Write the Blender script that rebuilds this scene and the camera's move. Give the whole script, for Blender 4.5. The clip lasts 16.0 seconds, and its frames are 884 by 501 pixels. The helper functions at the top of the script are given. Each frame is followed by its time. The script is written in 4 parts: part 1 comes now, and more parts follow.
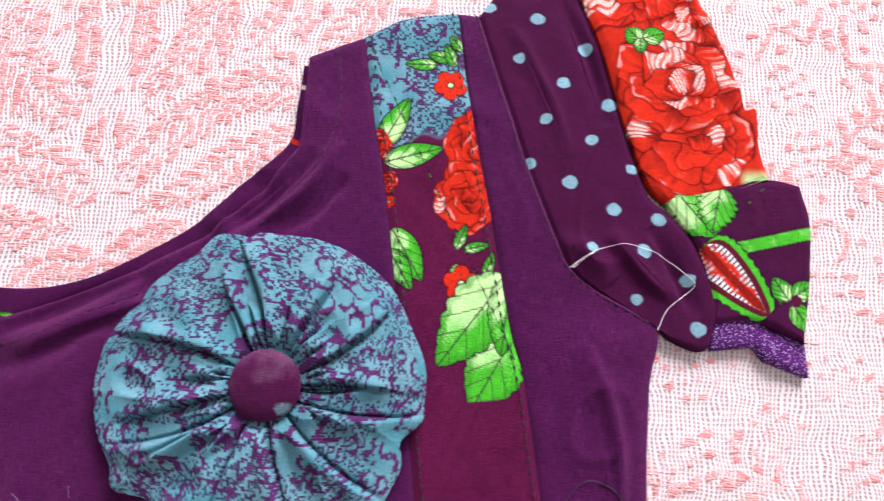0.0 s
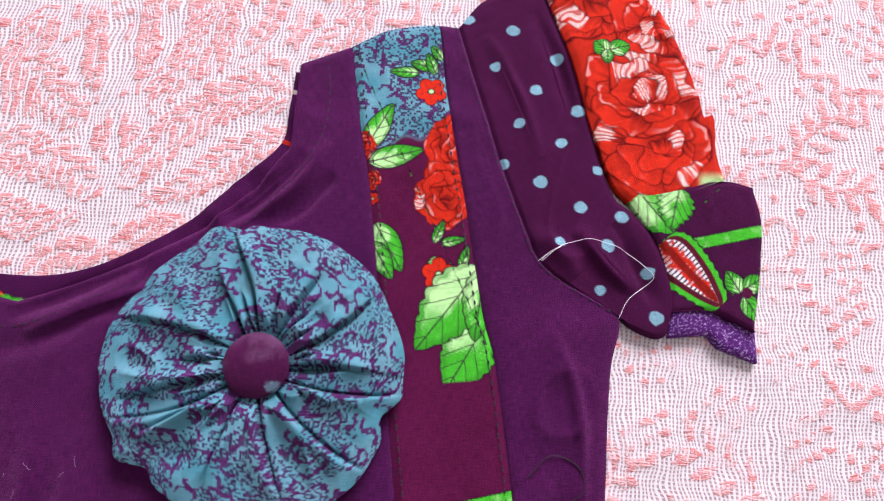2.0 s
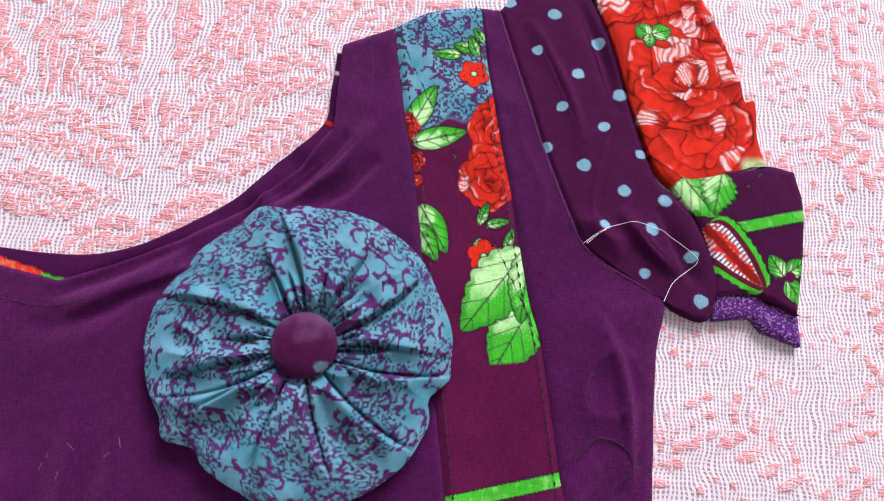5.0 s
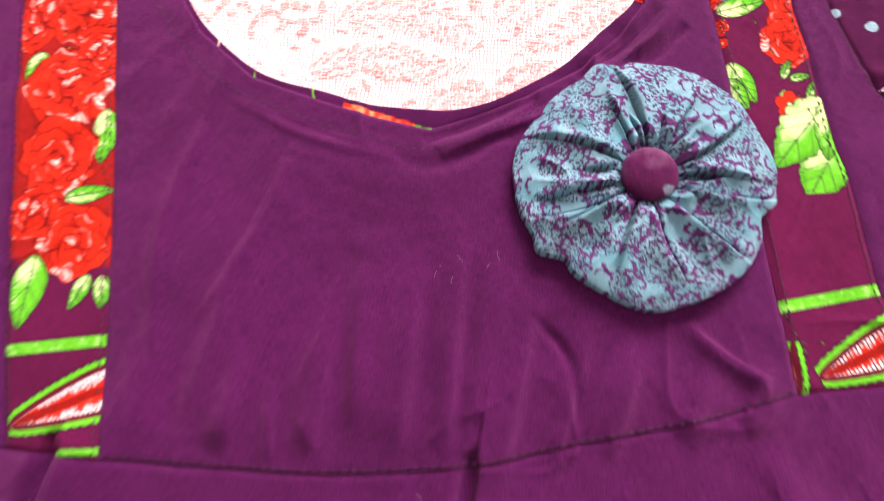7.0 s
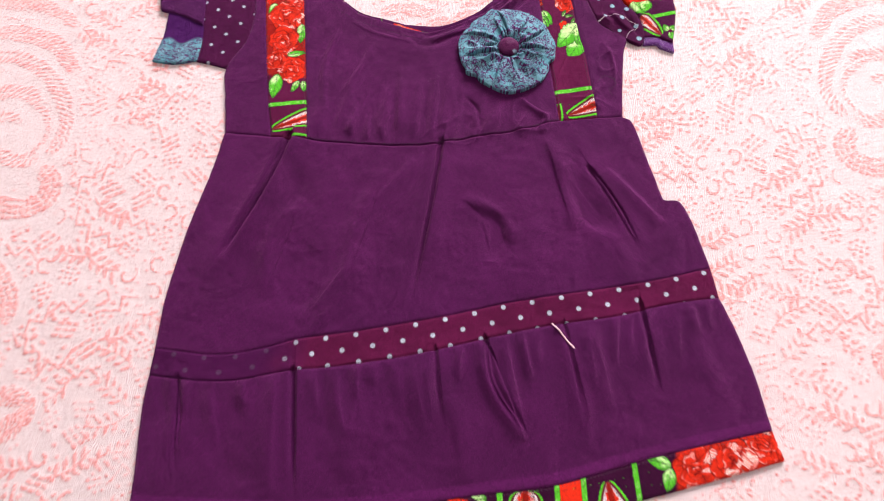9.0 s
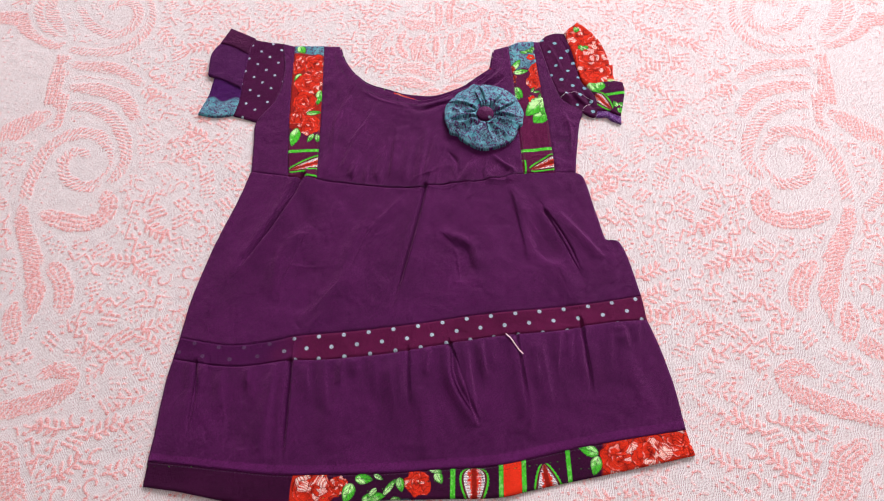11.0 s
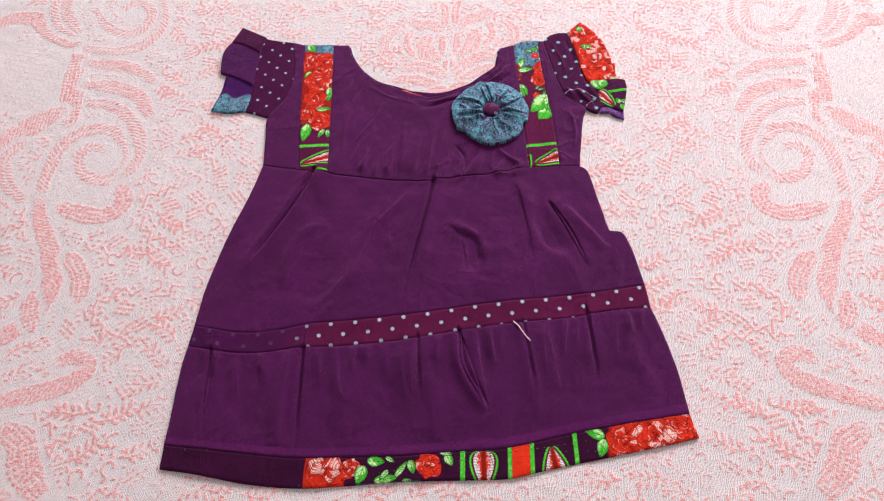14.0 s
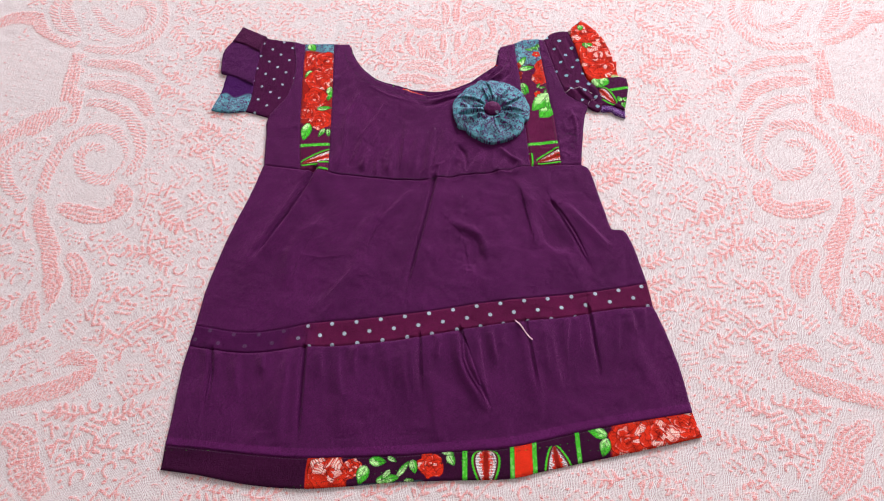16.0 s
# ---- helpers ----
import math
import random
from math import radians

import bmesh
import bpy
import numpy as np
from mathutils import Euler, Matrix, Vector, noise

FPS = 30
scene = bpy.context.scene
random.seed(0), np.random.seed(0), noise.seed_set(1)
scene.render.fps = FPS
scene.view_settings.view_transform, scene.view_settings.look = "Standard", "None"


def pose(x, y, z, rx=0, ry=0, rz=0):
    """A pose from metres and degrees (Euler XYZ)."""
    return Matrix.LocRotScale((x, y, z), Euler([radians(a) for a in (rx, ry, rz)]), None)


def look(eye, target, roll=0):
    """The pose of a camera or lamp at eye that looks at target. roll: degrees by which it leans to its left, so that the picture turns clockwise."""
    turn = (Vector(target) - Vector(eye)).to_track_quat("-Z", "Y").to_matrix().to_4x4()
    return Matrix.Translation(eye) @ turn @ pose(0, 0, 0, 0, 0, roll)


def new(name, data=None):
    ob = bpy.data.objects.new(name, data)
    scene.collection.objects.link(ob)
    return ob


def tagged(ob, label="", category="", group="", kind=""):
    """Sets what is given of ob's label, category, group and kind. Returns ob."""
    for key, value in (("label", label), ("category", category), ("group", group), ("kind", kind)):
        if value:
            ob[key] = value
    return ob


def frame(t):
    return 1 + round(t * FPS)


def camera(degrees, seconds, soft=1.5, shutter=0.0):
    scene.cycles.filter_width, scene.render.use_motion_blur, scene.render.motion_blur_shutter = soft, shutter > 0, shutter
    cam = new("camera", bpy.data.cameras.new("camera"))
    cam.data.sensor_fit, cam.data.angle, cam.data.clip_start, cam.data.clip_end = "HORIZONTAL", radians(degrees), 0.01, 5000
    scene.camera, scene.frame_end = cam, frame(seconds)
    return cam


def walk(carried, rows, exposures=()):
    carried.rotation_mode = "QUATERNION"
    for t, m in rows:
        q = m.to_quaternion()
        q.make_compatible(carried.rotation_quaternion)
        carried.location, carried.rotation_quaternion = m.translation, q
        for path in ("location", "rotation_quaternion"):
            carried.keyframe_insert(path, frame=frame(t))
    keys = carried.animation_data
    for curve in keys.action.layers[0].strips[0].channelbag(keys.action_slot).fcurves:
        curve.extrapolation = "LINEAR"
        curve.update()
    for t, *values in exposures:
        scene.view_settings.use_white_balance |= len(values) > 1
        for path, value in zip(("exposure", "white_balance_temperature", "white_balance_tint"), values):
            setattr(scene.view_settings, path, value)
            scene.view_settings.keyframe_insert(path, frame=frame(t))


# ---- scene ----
cam = camera(66.4, 16.0, soft=1.1, shutter=0.5)
PATH = [
    (0, (0.084, 0.08, 0.176), (0.134, 0.548, -1.768), 9.8),
    (0.5, (0.098, 0.082, 0.18), (0.117, 0.531, -1.769), 6.6),
    (1, (0.099, 0.083, 0.188), (0.145, 0.533, -1.761), 10.0),
    (1.5, (0.095, 0.081, 0.189), (0.144, 0.544, -1.756), 10.4),
    (2, (0.089, 0.074, 0.19), (0.146, 0.553, -1.751), 10.9),
    (2.5, (0.084, 0.073, 0.186), (0.149, 0.548, -1.756), 12.0),
    (3, (0.084, 0.074, 0.189), (0.127, 0.552, -1.752), 9.8),
    (5.3, (0.073, 0.068, 0.187), (0.167, 0.548, -1.752), 15.3),
    (5.5, (0.074, 0.068, 0.187), (0.156, 0.563, -1.749), 12.9),
    (6, (0.064, 0.062, 0.187), (0.153, 0.563, -1.747), 12.8),
    (6.5, (0.041, 0.035, 0.187), (-0.018, 0.614, -1.727), -3.2),
    (7, (-0.0055, 0.007, 0.203), (-0.0795, 0.496, -1.735), -4.4),
    (7.5, (0.007, -0.059, 0.275), (-0.118, 0.602, -1.608), -7.7),
    (8, (-0.002, -0.154, 0.355), (-0.131, 0.495, -1.532), -6.5),
    (8.5, (0.016, -0.202, 0.41), (-0.066, 0.381, -1.502), -3.8),
    (9, (0.021, -0.259, 0.475), (-0.032, 0.401, -1.412), -0.0),
    (9.5, (0.036, -0.301, 0.511), (-0.052, 0.392, -1.363), 0.7),
    (10, (0.067, -0.316, 0.539), (-0.064, 0.489, -1.287), -2.0),
    (12.5, (0.064, -0.37, 0.561), (-0.072, 0.537, -1.216), -0.5),
    (13, (0.061, -0.369, 0.562), (-0.074, 0.546, -1.211), -0.5),
    (13.5, (0.06, -0.369, 0.561), (-0.078, 0.547, -1.211), -0.9),
    (14, (0.06, -0.367, 0.561), (-0.072, 0.543, -1.215), -0.8),
    (14.5, (0.059, -0.367, 0.56), (-0.066, 0.539, -1.219), -0.5),
    (15, (0.059, -0.366, 0.558), (-0.067, 0.535, -1.223), -0.6),
    (15.5, (0.059, -0.366, 0.558), (-0.071, 0.536, -1.222), -0.8),
    (16, (0.059, -0.367, 0.559), (-0.074, 0.543, -1.217), -1.0),
]
EXPOSURES = [(0, 0.64, 6200, 14), (1.5, 0.44, 6000, 16), (3, 0.44, 5900, 17), (6, 0.40, 5850, 14), (6.5, 0.48, 5900, 13), (7.0, 1.3, 7600, 34), (7.5, 1.82, 8700, 42), (7.9, 1.68, 8100, 43), (8.3, 1.18, 7400, 38), (9.0, 0.80, 6800, 20), (10.0, 0.58, 6450, 11), (12.5, 0.48, 6250, 8), (16, 0.48, 6250, 8)]
walk(cam, [(t, look(eye, target, roll)) for t, eye, target, roll in PATH], EXPOSURES)

# ---- world, light, exposure ----
world = bpy.data.worlds.new("world")
scene.world = world
world.use_nodes = True
wn = world.node_tree.nodes
sky = wn.new("ShaderNodeTexSky")
sky.sky_type, sky.sun_disc = "NISHITA", False
sky.sun_elevation, sky.sun_rotation = radians(40), radians(200)
world.node_tree.links.new(sky.outputs[0], wn["Background"].inputs[0])
wn["Background"].inputs[1].default_value = 0.1


def window_light(name, x, y, z, w, h, target, watts, colour):
    data = bpy.data.lights.new(name, "AREA")
    data.shape, data.size, data.size_y, data.energy, data.color = "RECTANGLE", w, h, watts, colour
    ob = new(name, data)
    ob.matrix_world = look((x, y, z), target)
    return ob


window_light("window_light", 0.75, 2.17, 1.4, 1.5, 1.3, (0.55, 0.0, 0.3), 112, (1.0, 0.955, 0.96))
# weak overhead fill, added to soften the window light; no such lamp is seen
window_light("ceiling_fill_light", 0.1, 0.25, 2.63, 1.2, 0.25, (0.1, 0.25, 0.0), 7, (1.0, 0.93, 0.9))

MM = 0.001


# ---- numeric helpers (millimetres) ----
def vnoise(x, y, scale, seed):
    """Smooth value noise in -1..1."""
    rng = np.random.RandomState(seed)
    table = rng.uniform(-1, 1, (256, 256))
    gx, gy = np.asarray(x) / scale + 1000.3, np.asarray(y) / scale + 1000.7
    ix, iy = np.floor(gx).astype(int), np.floor(gy).astype(int)
    fx, fy = gx - ix, gy - iy
    fx, fy = fx * fx * (3 - 2 * fx), fy * fy * (3 - 2 * fy)
    a, b = table[ix % 256, iy % 256], table[(ix + 1) % 256, iy % 256]
    c, d = table[ix % 256, (iy + 1) % 256], table[(ix + 1) % 256, (iy + 1) % 256]
    return (a * (1 - fx) + b * fx) * (1 - fy) + (c * (1 - fx) + d * fx) * fy


def fbm(x, y, scale, seed):
    return vnoise(x, y, scale, seed) * 0.6 + vnoise(x, y, scale / 2.1, seed + 1) * 0.28 + vnoise(x, y, scale / 4.3, seed + 2) * 0.14


def cell(x, y, w, h, seed):
    """One random number per cell of a w x h lattice."""
    table = np.random.RandomState(seed).uniform(0, 1, (256, 256))
    return table[np.floor(x / w).astype(int) % 256, np.floor(y / h).astype(int) % 256]


def step(a, b, v):
    t = np.clip((v - a) / (b - a), 0, 1)
    return t * t * (3 - 2 * t)


def spline(pts, n, smooth=True):
    """n points evenly along a curve through pts."""
    p = np.array(pts, float)
    if smooth and len(p) > 2:
        q = np.vstack([2 * p[0] - p[1], p, 2 * p[-1] - p[-2]])
        t = np.linspace(0, 1, 16, endpoint=False)[:, None]
        out = []
        for i in range(1, len(q) - 2):
            a, b, c, d = q[i - 1], q[i], q[i + 1], q[i + 2]
            out.append(0.5 * (2 * b + (c - a) * t + (2 * a - 5 * b + 4 * c - d) * t ** 2 + (3 * b - a - 3 * c + d) * t ** 3))
        p = np.vstack(out + [p[-1:]])
    s = np.concatenate([[0], np.cumsum(np.linalg.norm(np.diff(p, axis=0), axis=1))])
    w = np.linspace(0, s[-1], n)
    return np.stack([np.interp(w, s, p[:, 0]), np.interp(w, s, p[:, 1])], 1)


def near_curve(x, y, pts):
    """Distance to a polyline, and how far along it (0..1) the foot lies."""
    best, along = np.full(np.shape(x), 1e9), np.zeros(np.shape(x))
    n = len(pts) - 1
    for i in range(n):
        a, d = pts[i], pts[i + 1] - pts[i]
        t = np.clip(((x - a[0]) * d[0] + (y - a[1]) * d[1]) / max(d @ d, 1e-9), 0, 1)
        r = np.hypot(x - a[0] - t * d[0], y - a[1] - t * d[1])
        hit = r < best
        best, along = np.where(hit, r, best), np.where(hit, (i + t) / n, along)
    return best, along


# ---- materials ----
def ramp(nt, fac, stops):
    r = nt.nodes.new("ShaderNodeValToRGB")
    els = r.color_ramp.elements
    while len(els) < len(stops):
        els.new(0.5)
    for e, (p, c) in zip(els, stops):
        e.position, e.color = p, (*c, 1) if len(c) == 3 else c
    nt.links.new(fac, r.inputs[0])
    return r.outputs[0]


def math_node(nt, op, a, b=None, c=None):
    m = nt.nodes.new("ShaderNodeMath")
    m.operation = op
    for i, v in enumerate((a, b, c)):
        if v is None:
            continue
        if isinstance(v, (int, float)):
            m.inputs[i].default_value = v
        else:
            nt.links.new(v, m.inputs[i])
    return m.outputs[0]


def mixc(nt, fac, a, b, blend="MIX"):
    m = nt.nodes.new("ShaderNodeMix")
    m.data_type, m.blend_type = "RGBA", blend
    for i, v in ((0, fac), (6, a), (7, b)):
        if isinstance(v, (int, float)):
            m.inputs[i].default_value = v
        elif isinstance(v, tuple):
            m.inputs[i].default_value = (*v, 1)
        else:
            nt.links.new(v, m.inputs[i])
    return m.outputs[2]


def noise_node(nt, vec, scale, detail=3.0, rough=0.55):
    n = nt.nodes.new("ShaderNodeTexNoise")
    n.inputs["Scale"].default_value, n.inputs["Detail"].default_value, n.inputs["Roughness"].default_value = scale, detail, rough
    nt.links.new(vec, n.inputs["Vector"])
    return n


def base_material(name, rough=0.9, sheen=0.0):
    m = bpy.data.materials.new(name)
    m.use_nodes = True
    nt = m.node_tree
    b = nt.nodes["Principled BSDF"]
    b.inputs["Roughness"].default_value = rough
    b.inputs["Sheen Weight"].default_value = sheen
    co = nt.nodes.new("ShaderNodeTexCoord").outputs["Object"]
    return m, nt, b, co


def bump(nt, b, height, strength, distance):
    n = nt.nodes.new("ShaderNodeBump")
    n.inputs["Strength"].default_value, n.inputs["Distance"].default_value = strength, distance
    nt.links.new(height, n.inputs["Height"])
    nt.links.new(n.outputs[0], b.inputs["Normal"])


def sine(nt, v, per, phase=0.0):
    return math_node(nt, "SINE", math_node(nt, "MULTIPLY_ADD", v, 2 * math.pi / per, phase))


def cotton(name, period=0.00042, contrast=0.22, rough=0.82, sheen=0.25, lurex=0.0, slubs=1.4):
    """Plain-woven cotton that takes its dyes and print from the mesh's 'print' colours."""
    m, nt, b, co = base_material(name, rough, sheen)
    at = nt.nodes.new("ShaderNodeAttribute")
    at.attribute_name = "print"
    wob = noise_node(nt, co, 180, 2)
    mv = nt.nodes.new("ShaderNodeVectorMath")
    mv.operation = "MULTIPLY_ADD"
    nt.links.new(wob.outputs["Color"], mv.inputs[0])
    mv.inputs[1].default_value = (0.0009, 0.0009, 0)
    nt.links.new(co, mv.inputs[2])
    sp = nt.nodes.new("ShaderNodeSeparateXYZ")
    nt.links.new(mv.outputs[0], sp.inputs[0])
    wa, we = sine(nt, sp.outputs[0], period), sine(nt, sp.outputs[1], period)
    weave = math_node(nt, "MULTIPLY_ADD", math_node(nt, "MULTIPLY", wa, we), 0.5, 0.5)
    lines = []
    for sc in ((330, 3800, 1), (3800, 330, 1)):
        mp = nt.nodes.new("ShaderNodeMapping")
        mp.inputs["Scale"].default_value = sc
        nt.links.new(mv.outputs[0], mp.inputs[0])
        lines.append(noise_node(nt, mp.outputs[0], 1.0, 2, 0.6).outputs[0])
    slub = math_node(nt, "MULTIPLY", math_node(nt, "ADD", lines[0], lines[1]), 0.5)
    mott = noise_node(nt, co, 26, 4)
    f = math_node(nt, "MULTIPLY_ADD", weave, contrast, 1 - contrast * 0.5)
    f = math_node(nt, "MULTIPLY", f, math_node(nt, "MAXIMUM", math_node(nt, "MULTIPLY_ADD", slub, slubs, 1 - slubs * 0.5), 0.1))
    f = math_node(nt, "MULTIPLY", f, math_node(nt, "MULTIPLY_ADD", mott.outputs[0], 0.5, 0.75))
    gray = nt.nodes.new("ShaderNodeCombineColor")
    for i in range(3):
        nt.links.new(f, gray.inputs[i])
    col = mixc(nt, 1.0, at.outputs["Color"], gray.outputs[0], "MULTIPLY")
    if lurex:
        spark = noise_node(nt, co, 1500, 1)
        k = math_node(nt, "MULTIPLY", math_node(nt, "GREATER_THAN", spark.outputs[0], 0.57), math_node(nt, "GREATER_THAN", weave, 0.45))
        col = mixc(nt, math_node(nt, "MULTIPLY", k, lurex), col, (0.5, 0.36, 0.62))
    nt.links.new(col, b.inputs["Base Color"])
    b.inputs["Sheen Roughness"].default_value = 0.4
    b.inputs["Specular IOR Level"].default_value = 0.07
    b.inputs["Sheen Tint"].default_value = (0.85, 0.25, 0.65, 1)
    h = math_node(nt, "ADD", weave, math_node(nt, "MULTIPLY", slub, 2.0))
    bump(nt, b, h, 0.8, 0.0003)
    return m


def jacquard():
    """White open-weave bedspread with salmon floats where the mesh's 'motif' says so."""
    m, nt, b, co = base_material("jacquard_bedspread", 0.85, 0.1)
    at = nt.nodes.new("ShaderNodeAttribute")
    at.attribute_name = "motif"
    mot = at.outputs["Fac"]
    big, small = noise_node(nt, co, 24, 2), noise_node(nt, co, 105, 1)

    def warp(vec, tex, amp):
        mv = nt.nodes.new("ShaderNodeVectorMath")
        mv.operation = "MULTIPLY_ADD"
        nt.links.new(tex.outputs["Color"], mv.inputs[0])
        mv.inputs[1].default_value = (amp, amp * 0.6, 0)
        nt.links.new(vec, mv.inputs[2])
        return mv.outputs[0]

    vec = warp(warp(co, big, 0.007), small, 0.0040)
    sp = nt.nodes.new("ShaderNodeSeparateXYZ")
    nt.links.new(vec, sp.inputs[0])
    x, y = sp.outputs[0], sp.outputs[1]
    thick = noise_node(nt, co, 520, 2)
    # warp threads stand in pairs; the weft is thinner and lies under them
    wx = math_node(nt, "MULTIPLY_ADD", sine(nt, x, 0.00118), 0.5, 0.5)
    wx = math_node(nt, "ADD", wx, math_node(nt, "MULTIPLY", sine(nt, x, 0.00236, 0.6), 0.14))
    wy = math_node(nt, "MULTIPLY_ADD", sine(nt, y, 0.00112), 0.5, 0.5)
    vary = math_node(nt, "MULTIPLY_ADD", thick.outputs[0], 0.9, -0.45)
    tx = math_node(nt, "MULTIPLY_ADD", math_node(nt, "ADD", wx, vary), 3.4, -0.95)
    ty = math_node(nt, "MULTIPLY_ADD", math_node(nt, "ADD", wy, vary), 2.6, -1.05)
    clamp = lambda v: math_node(nt, "MAXIMUM", math_node(nt, "MINIMUM", v, 1.0), 0.0)
    tx, ty = clamp(tx), math_node(nt, "MULTIPLY", clamp(ty), 0.66)
    thread = math_node(nt, "MAXIMUM", tx, ty)
    # floats: short bundles of loose weft, row by row, each sagging between the warps that hold it
    rowh = 0.0018
    sag = math_node(nt, "MULTIPLY", sine(nt, x, 0.0046, 1.1), 0.00035)
    ys = math_node(nt, "DIVIDE", math_node(nt, "ADD", y, sag), rowh)
    rowy = math_node(nt, "FLOOR", ys)
    wr = nt.nodes.new("ShaderNodeTexWhiteNoise")
    wr.noise_dimensions = "1D"
    nt.links.new(rowy, wr.inputs["W"])
    xs = math_node(nt, "ADD", math_node(nt, "DIVIDE", x, 0.0043), math_node(nt, "MULTIPLY", wr.outputs["Value"], 0.55))
    colx = math_node(nt, "FLOOR", xs)
    cv = nt.nodes.new("ShaderNodeCombineXYZ")
    nt.links.new(colx, cv.inputs[0])
    nt.links.new(rowy, cv.inputs[1])
    wc = nt.nodes.new("ShaderNodeTexWhiteNoise")
    wc.noise_dimensions = "2D"
    nt.links.new(cv.outputs[0], wc.inputs["Vector"])
    patch = noise_node(nt, co, 420, 2)
    want = math_node(nt, "ADD", mot, math_node(nt, "MULTIPLY_ADD", patch.outputs[0], 0.5, -0.25))
    on = clamp(math_node(nt, "MULTIPLY_ADD", math_node(nt, "SUBTRACT", want, math_node(nt, "MULTIPLY_ADD", wc.outputs["Value"], 0.30, 0.27)), 6.0, 0.5))
    fx, fy = math_node(nt, "FRACT", xs), math_node(nt, "FRACT", ys)
    endx = math_node(nt, "ABSOLUTE", math_node(nt, "SUBTRACT", fx, 0.5))
    endy = math_node(nt, "ABSOLUTE", math_node(nt, "SUBTRACT", fy, 0.5))
    ragged = math_node(nt, "MULTIPLY_ADD", thick.outputs[0], 0.36, 0.28)
    gap = clamp(math_node(nt, "MULTIPLY", math_node(nt, "SUBTRACT", ragged, endx), 14.0))
    gap = math_node(nt, "MULTIPLY", gap, clamp(math_node(nt, "MULTIPLY", math_node(nt, "SUBTRACT", 0.475, endy), 16.0)))
    on = math_node(nt, "MULTIPLY", on, math_node(nt, "MULTIPLY_ADD", gap, 0.8, 0.2))
    st = nt.nodes.new("ShaderNodeMapping")
    st.inputs["Scale"].default_value = (190, 2500, 1)
    nt.links.new(vec, st.inputs[0])
    strand = noise_node(nt, st.outputs[0], 1.0, 2)
    tone = noise_node(nt, co, 9, 3)
    pink = ramp(nt, strand.outputs[0], [(0.30, (0.38, 0.10, 0.095)), (0.47, (0.60, 0.20, 0.19)), (0.64, (0.73, 0.46, 0.45))])
    pink = mixc(nt, math_node(nt, "MULTIPLY", wc.outputs["Value"], 0.35), pink, (0.73, 0.45, 0.44))
    hole = mixc(nt, tone.outputs[0], (0.33, 0.25, 0.26), (0.46, 0.26, 0.26))
    white = mixc(nt, strand.outputs[0], (0.57, 0.53, 0.535), (0.71, 0.665, 0.67))
    net = mixc(nt, thread, hole, white)
    net = mixc(nt, math_node(nt, "MULTIPLY", clamp(math_node(nt, "MULTIPLY", mot, 2.4)), 0.20), net, (0.71, 0.40, 0.39))
    col = mixc(nt, on, net, pink)
    nt.links.new(col, b.inputs["Base Color"])
    b.inputs["Specular IOR Level"].default_value = 0.2
    h = math_node(nt, "ADD", math_node(nt, "MULTIPLY", thread, math_node(nt, "SUBTRACT", 1.0, math_node(nt, "MULTIPLY", on, 0.6))), math_node(nt, "MULTIPLY", on, math_node(nt, "MULTIPLY_ADD", strand.outputs[0], 1.2, math_node(nt, "MULTIPLY", endx, -1.2))))
    h = math_node(nt, "ADD", h, math_node(nt, "MULTIPLY", on, 0.9))
    bump(nt, b, h, 0.55, 0.0006)
    return m


def plain(name, colour, rough=0.8, scale=8.0, vary=0.12, metal=0.0):
    m, nt, b, co = base_material(name, rough)
    n, f = noise_node(nt, co, scale, 4), noise_node(nt, co, scale * 40, 2)
    k = math_node(nt, "MULTIPLY_ADD", n.outputs[0], 0.7, math_node(nt, "MULTIPLY", f.outputs[0], 0.3))
    lo, hi = tuple(c * (1 - vary) for c in colour), tuple(min(1, c * (1 + vary)) for c in colour)
    nt.links.new(ramp(nt, k, [(0.3, lo), (0.7, hi)]), b.inputs["Base Color"])
    b.inputs["Metallic"].default_value = metal
    bump(nt, b, f.outputs[0], 0.2, 0.0005)
    return m


COTTON = cotton("printed_cotton", 0.00052, 0.8, 0.85, 0.03, 0.0, 2.0)
POPLIN = cotton("purple_cotton", 0.0005, 0.7, 0.75, 0.16, 0.0, 3.2)
LUREX = cotton("lurex_cotton", 0.0008, 0.3, 0.6, 0.05, 0.75)
SPREAD = jacquard()
DARK_THREAD = plain("dark_thread", (0.012, 0.003, 0.012), 0.7)
PLUM_THREAD = plain("plum_thread", (0.018, 0.002, 0.02), 0.7)
WHITE_THREAD = plain("white_thread", (0.75, 0.68, 0.72), 0.6)
LINT = plain("lint_fibre", (0.28, 0.17, 0.27), 0.8)
PINK_THREAD = plain("pink_thread", (0.72, 0.45, 0.55), 0.6)
WALL_PAINT = plain("wall_paint", (0.48, 0.45, 0.44), 0.9, 2.0, 0.05)
CEILING_PAINT = plain("ceiling_paint", (0.82, 0.81, 0.8), 0.9, 2.0, 0.04)
FLOOR_TILE = plain("floor_cement", (0.4, 0.37, 0.34), 0.6, 3.0, 0.15)
FRAME_PAINT = plain("window_frame_paint", (0.75, 0.73, 0.7), 0.5)
MATTRESS = plain("mattress_ticking", (0.6, 0.57, 0.52), 0.9)
WOOD = plain("bed_wood", (0.16, 0.08, 0.04), 0.5, 12.0, 0.3)
LAMP_GLASS = plain("lamp_diffuser", (0.85, 0.85, 0.83), 0.4)

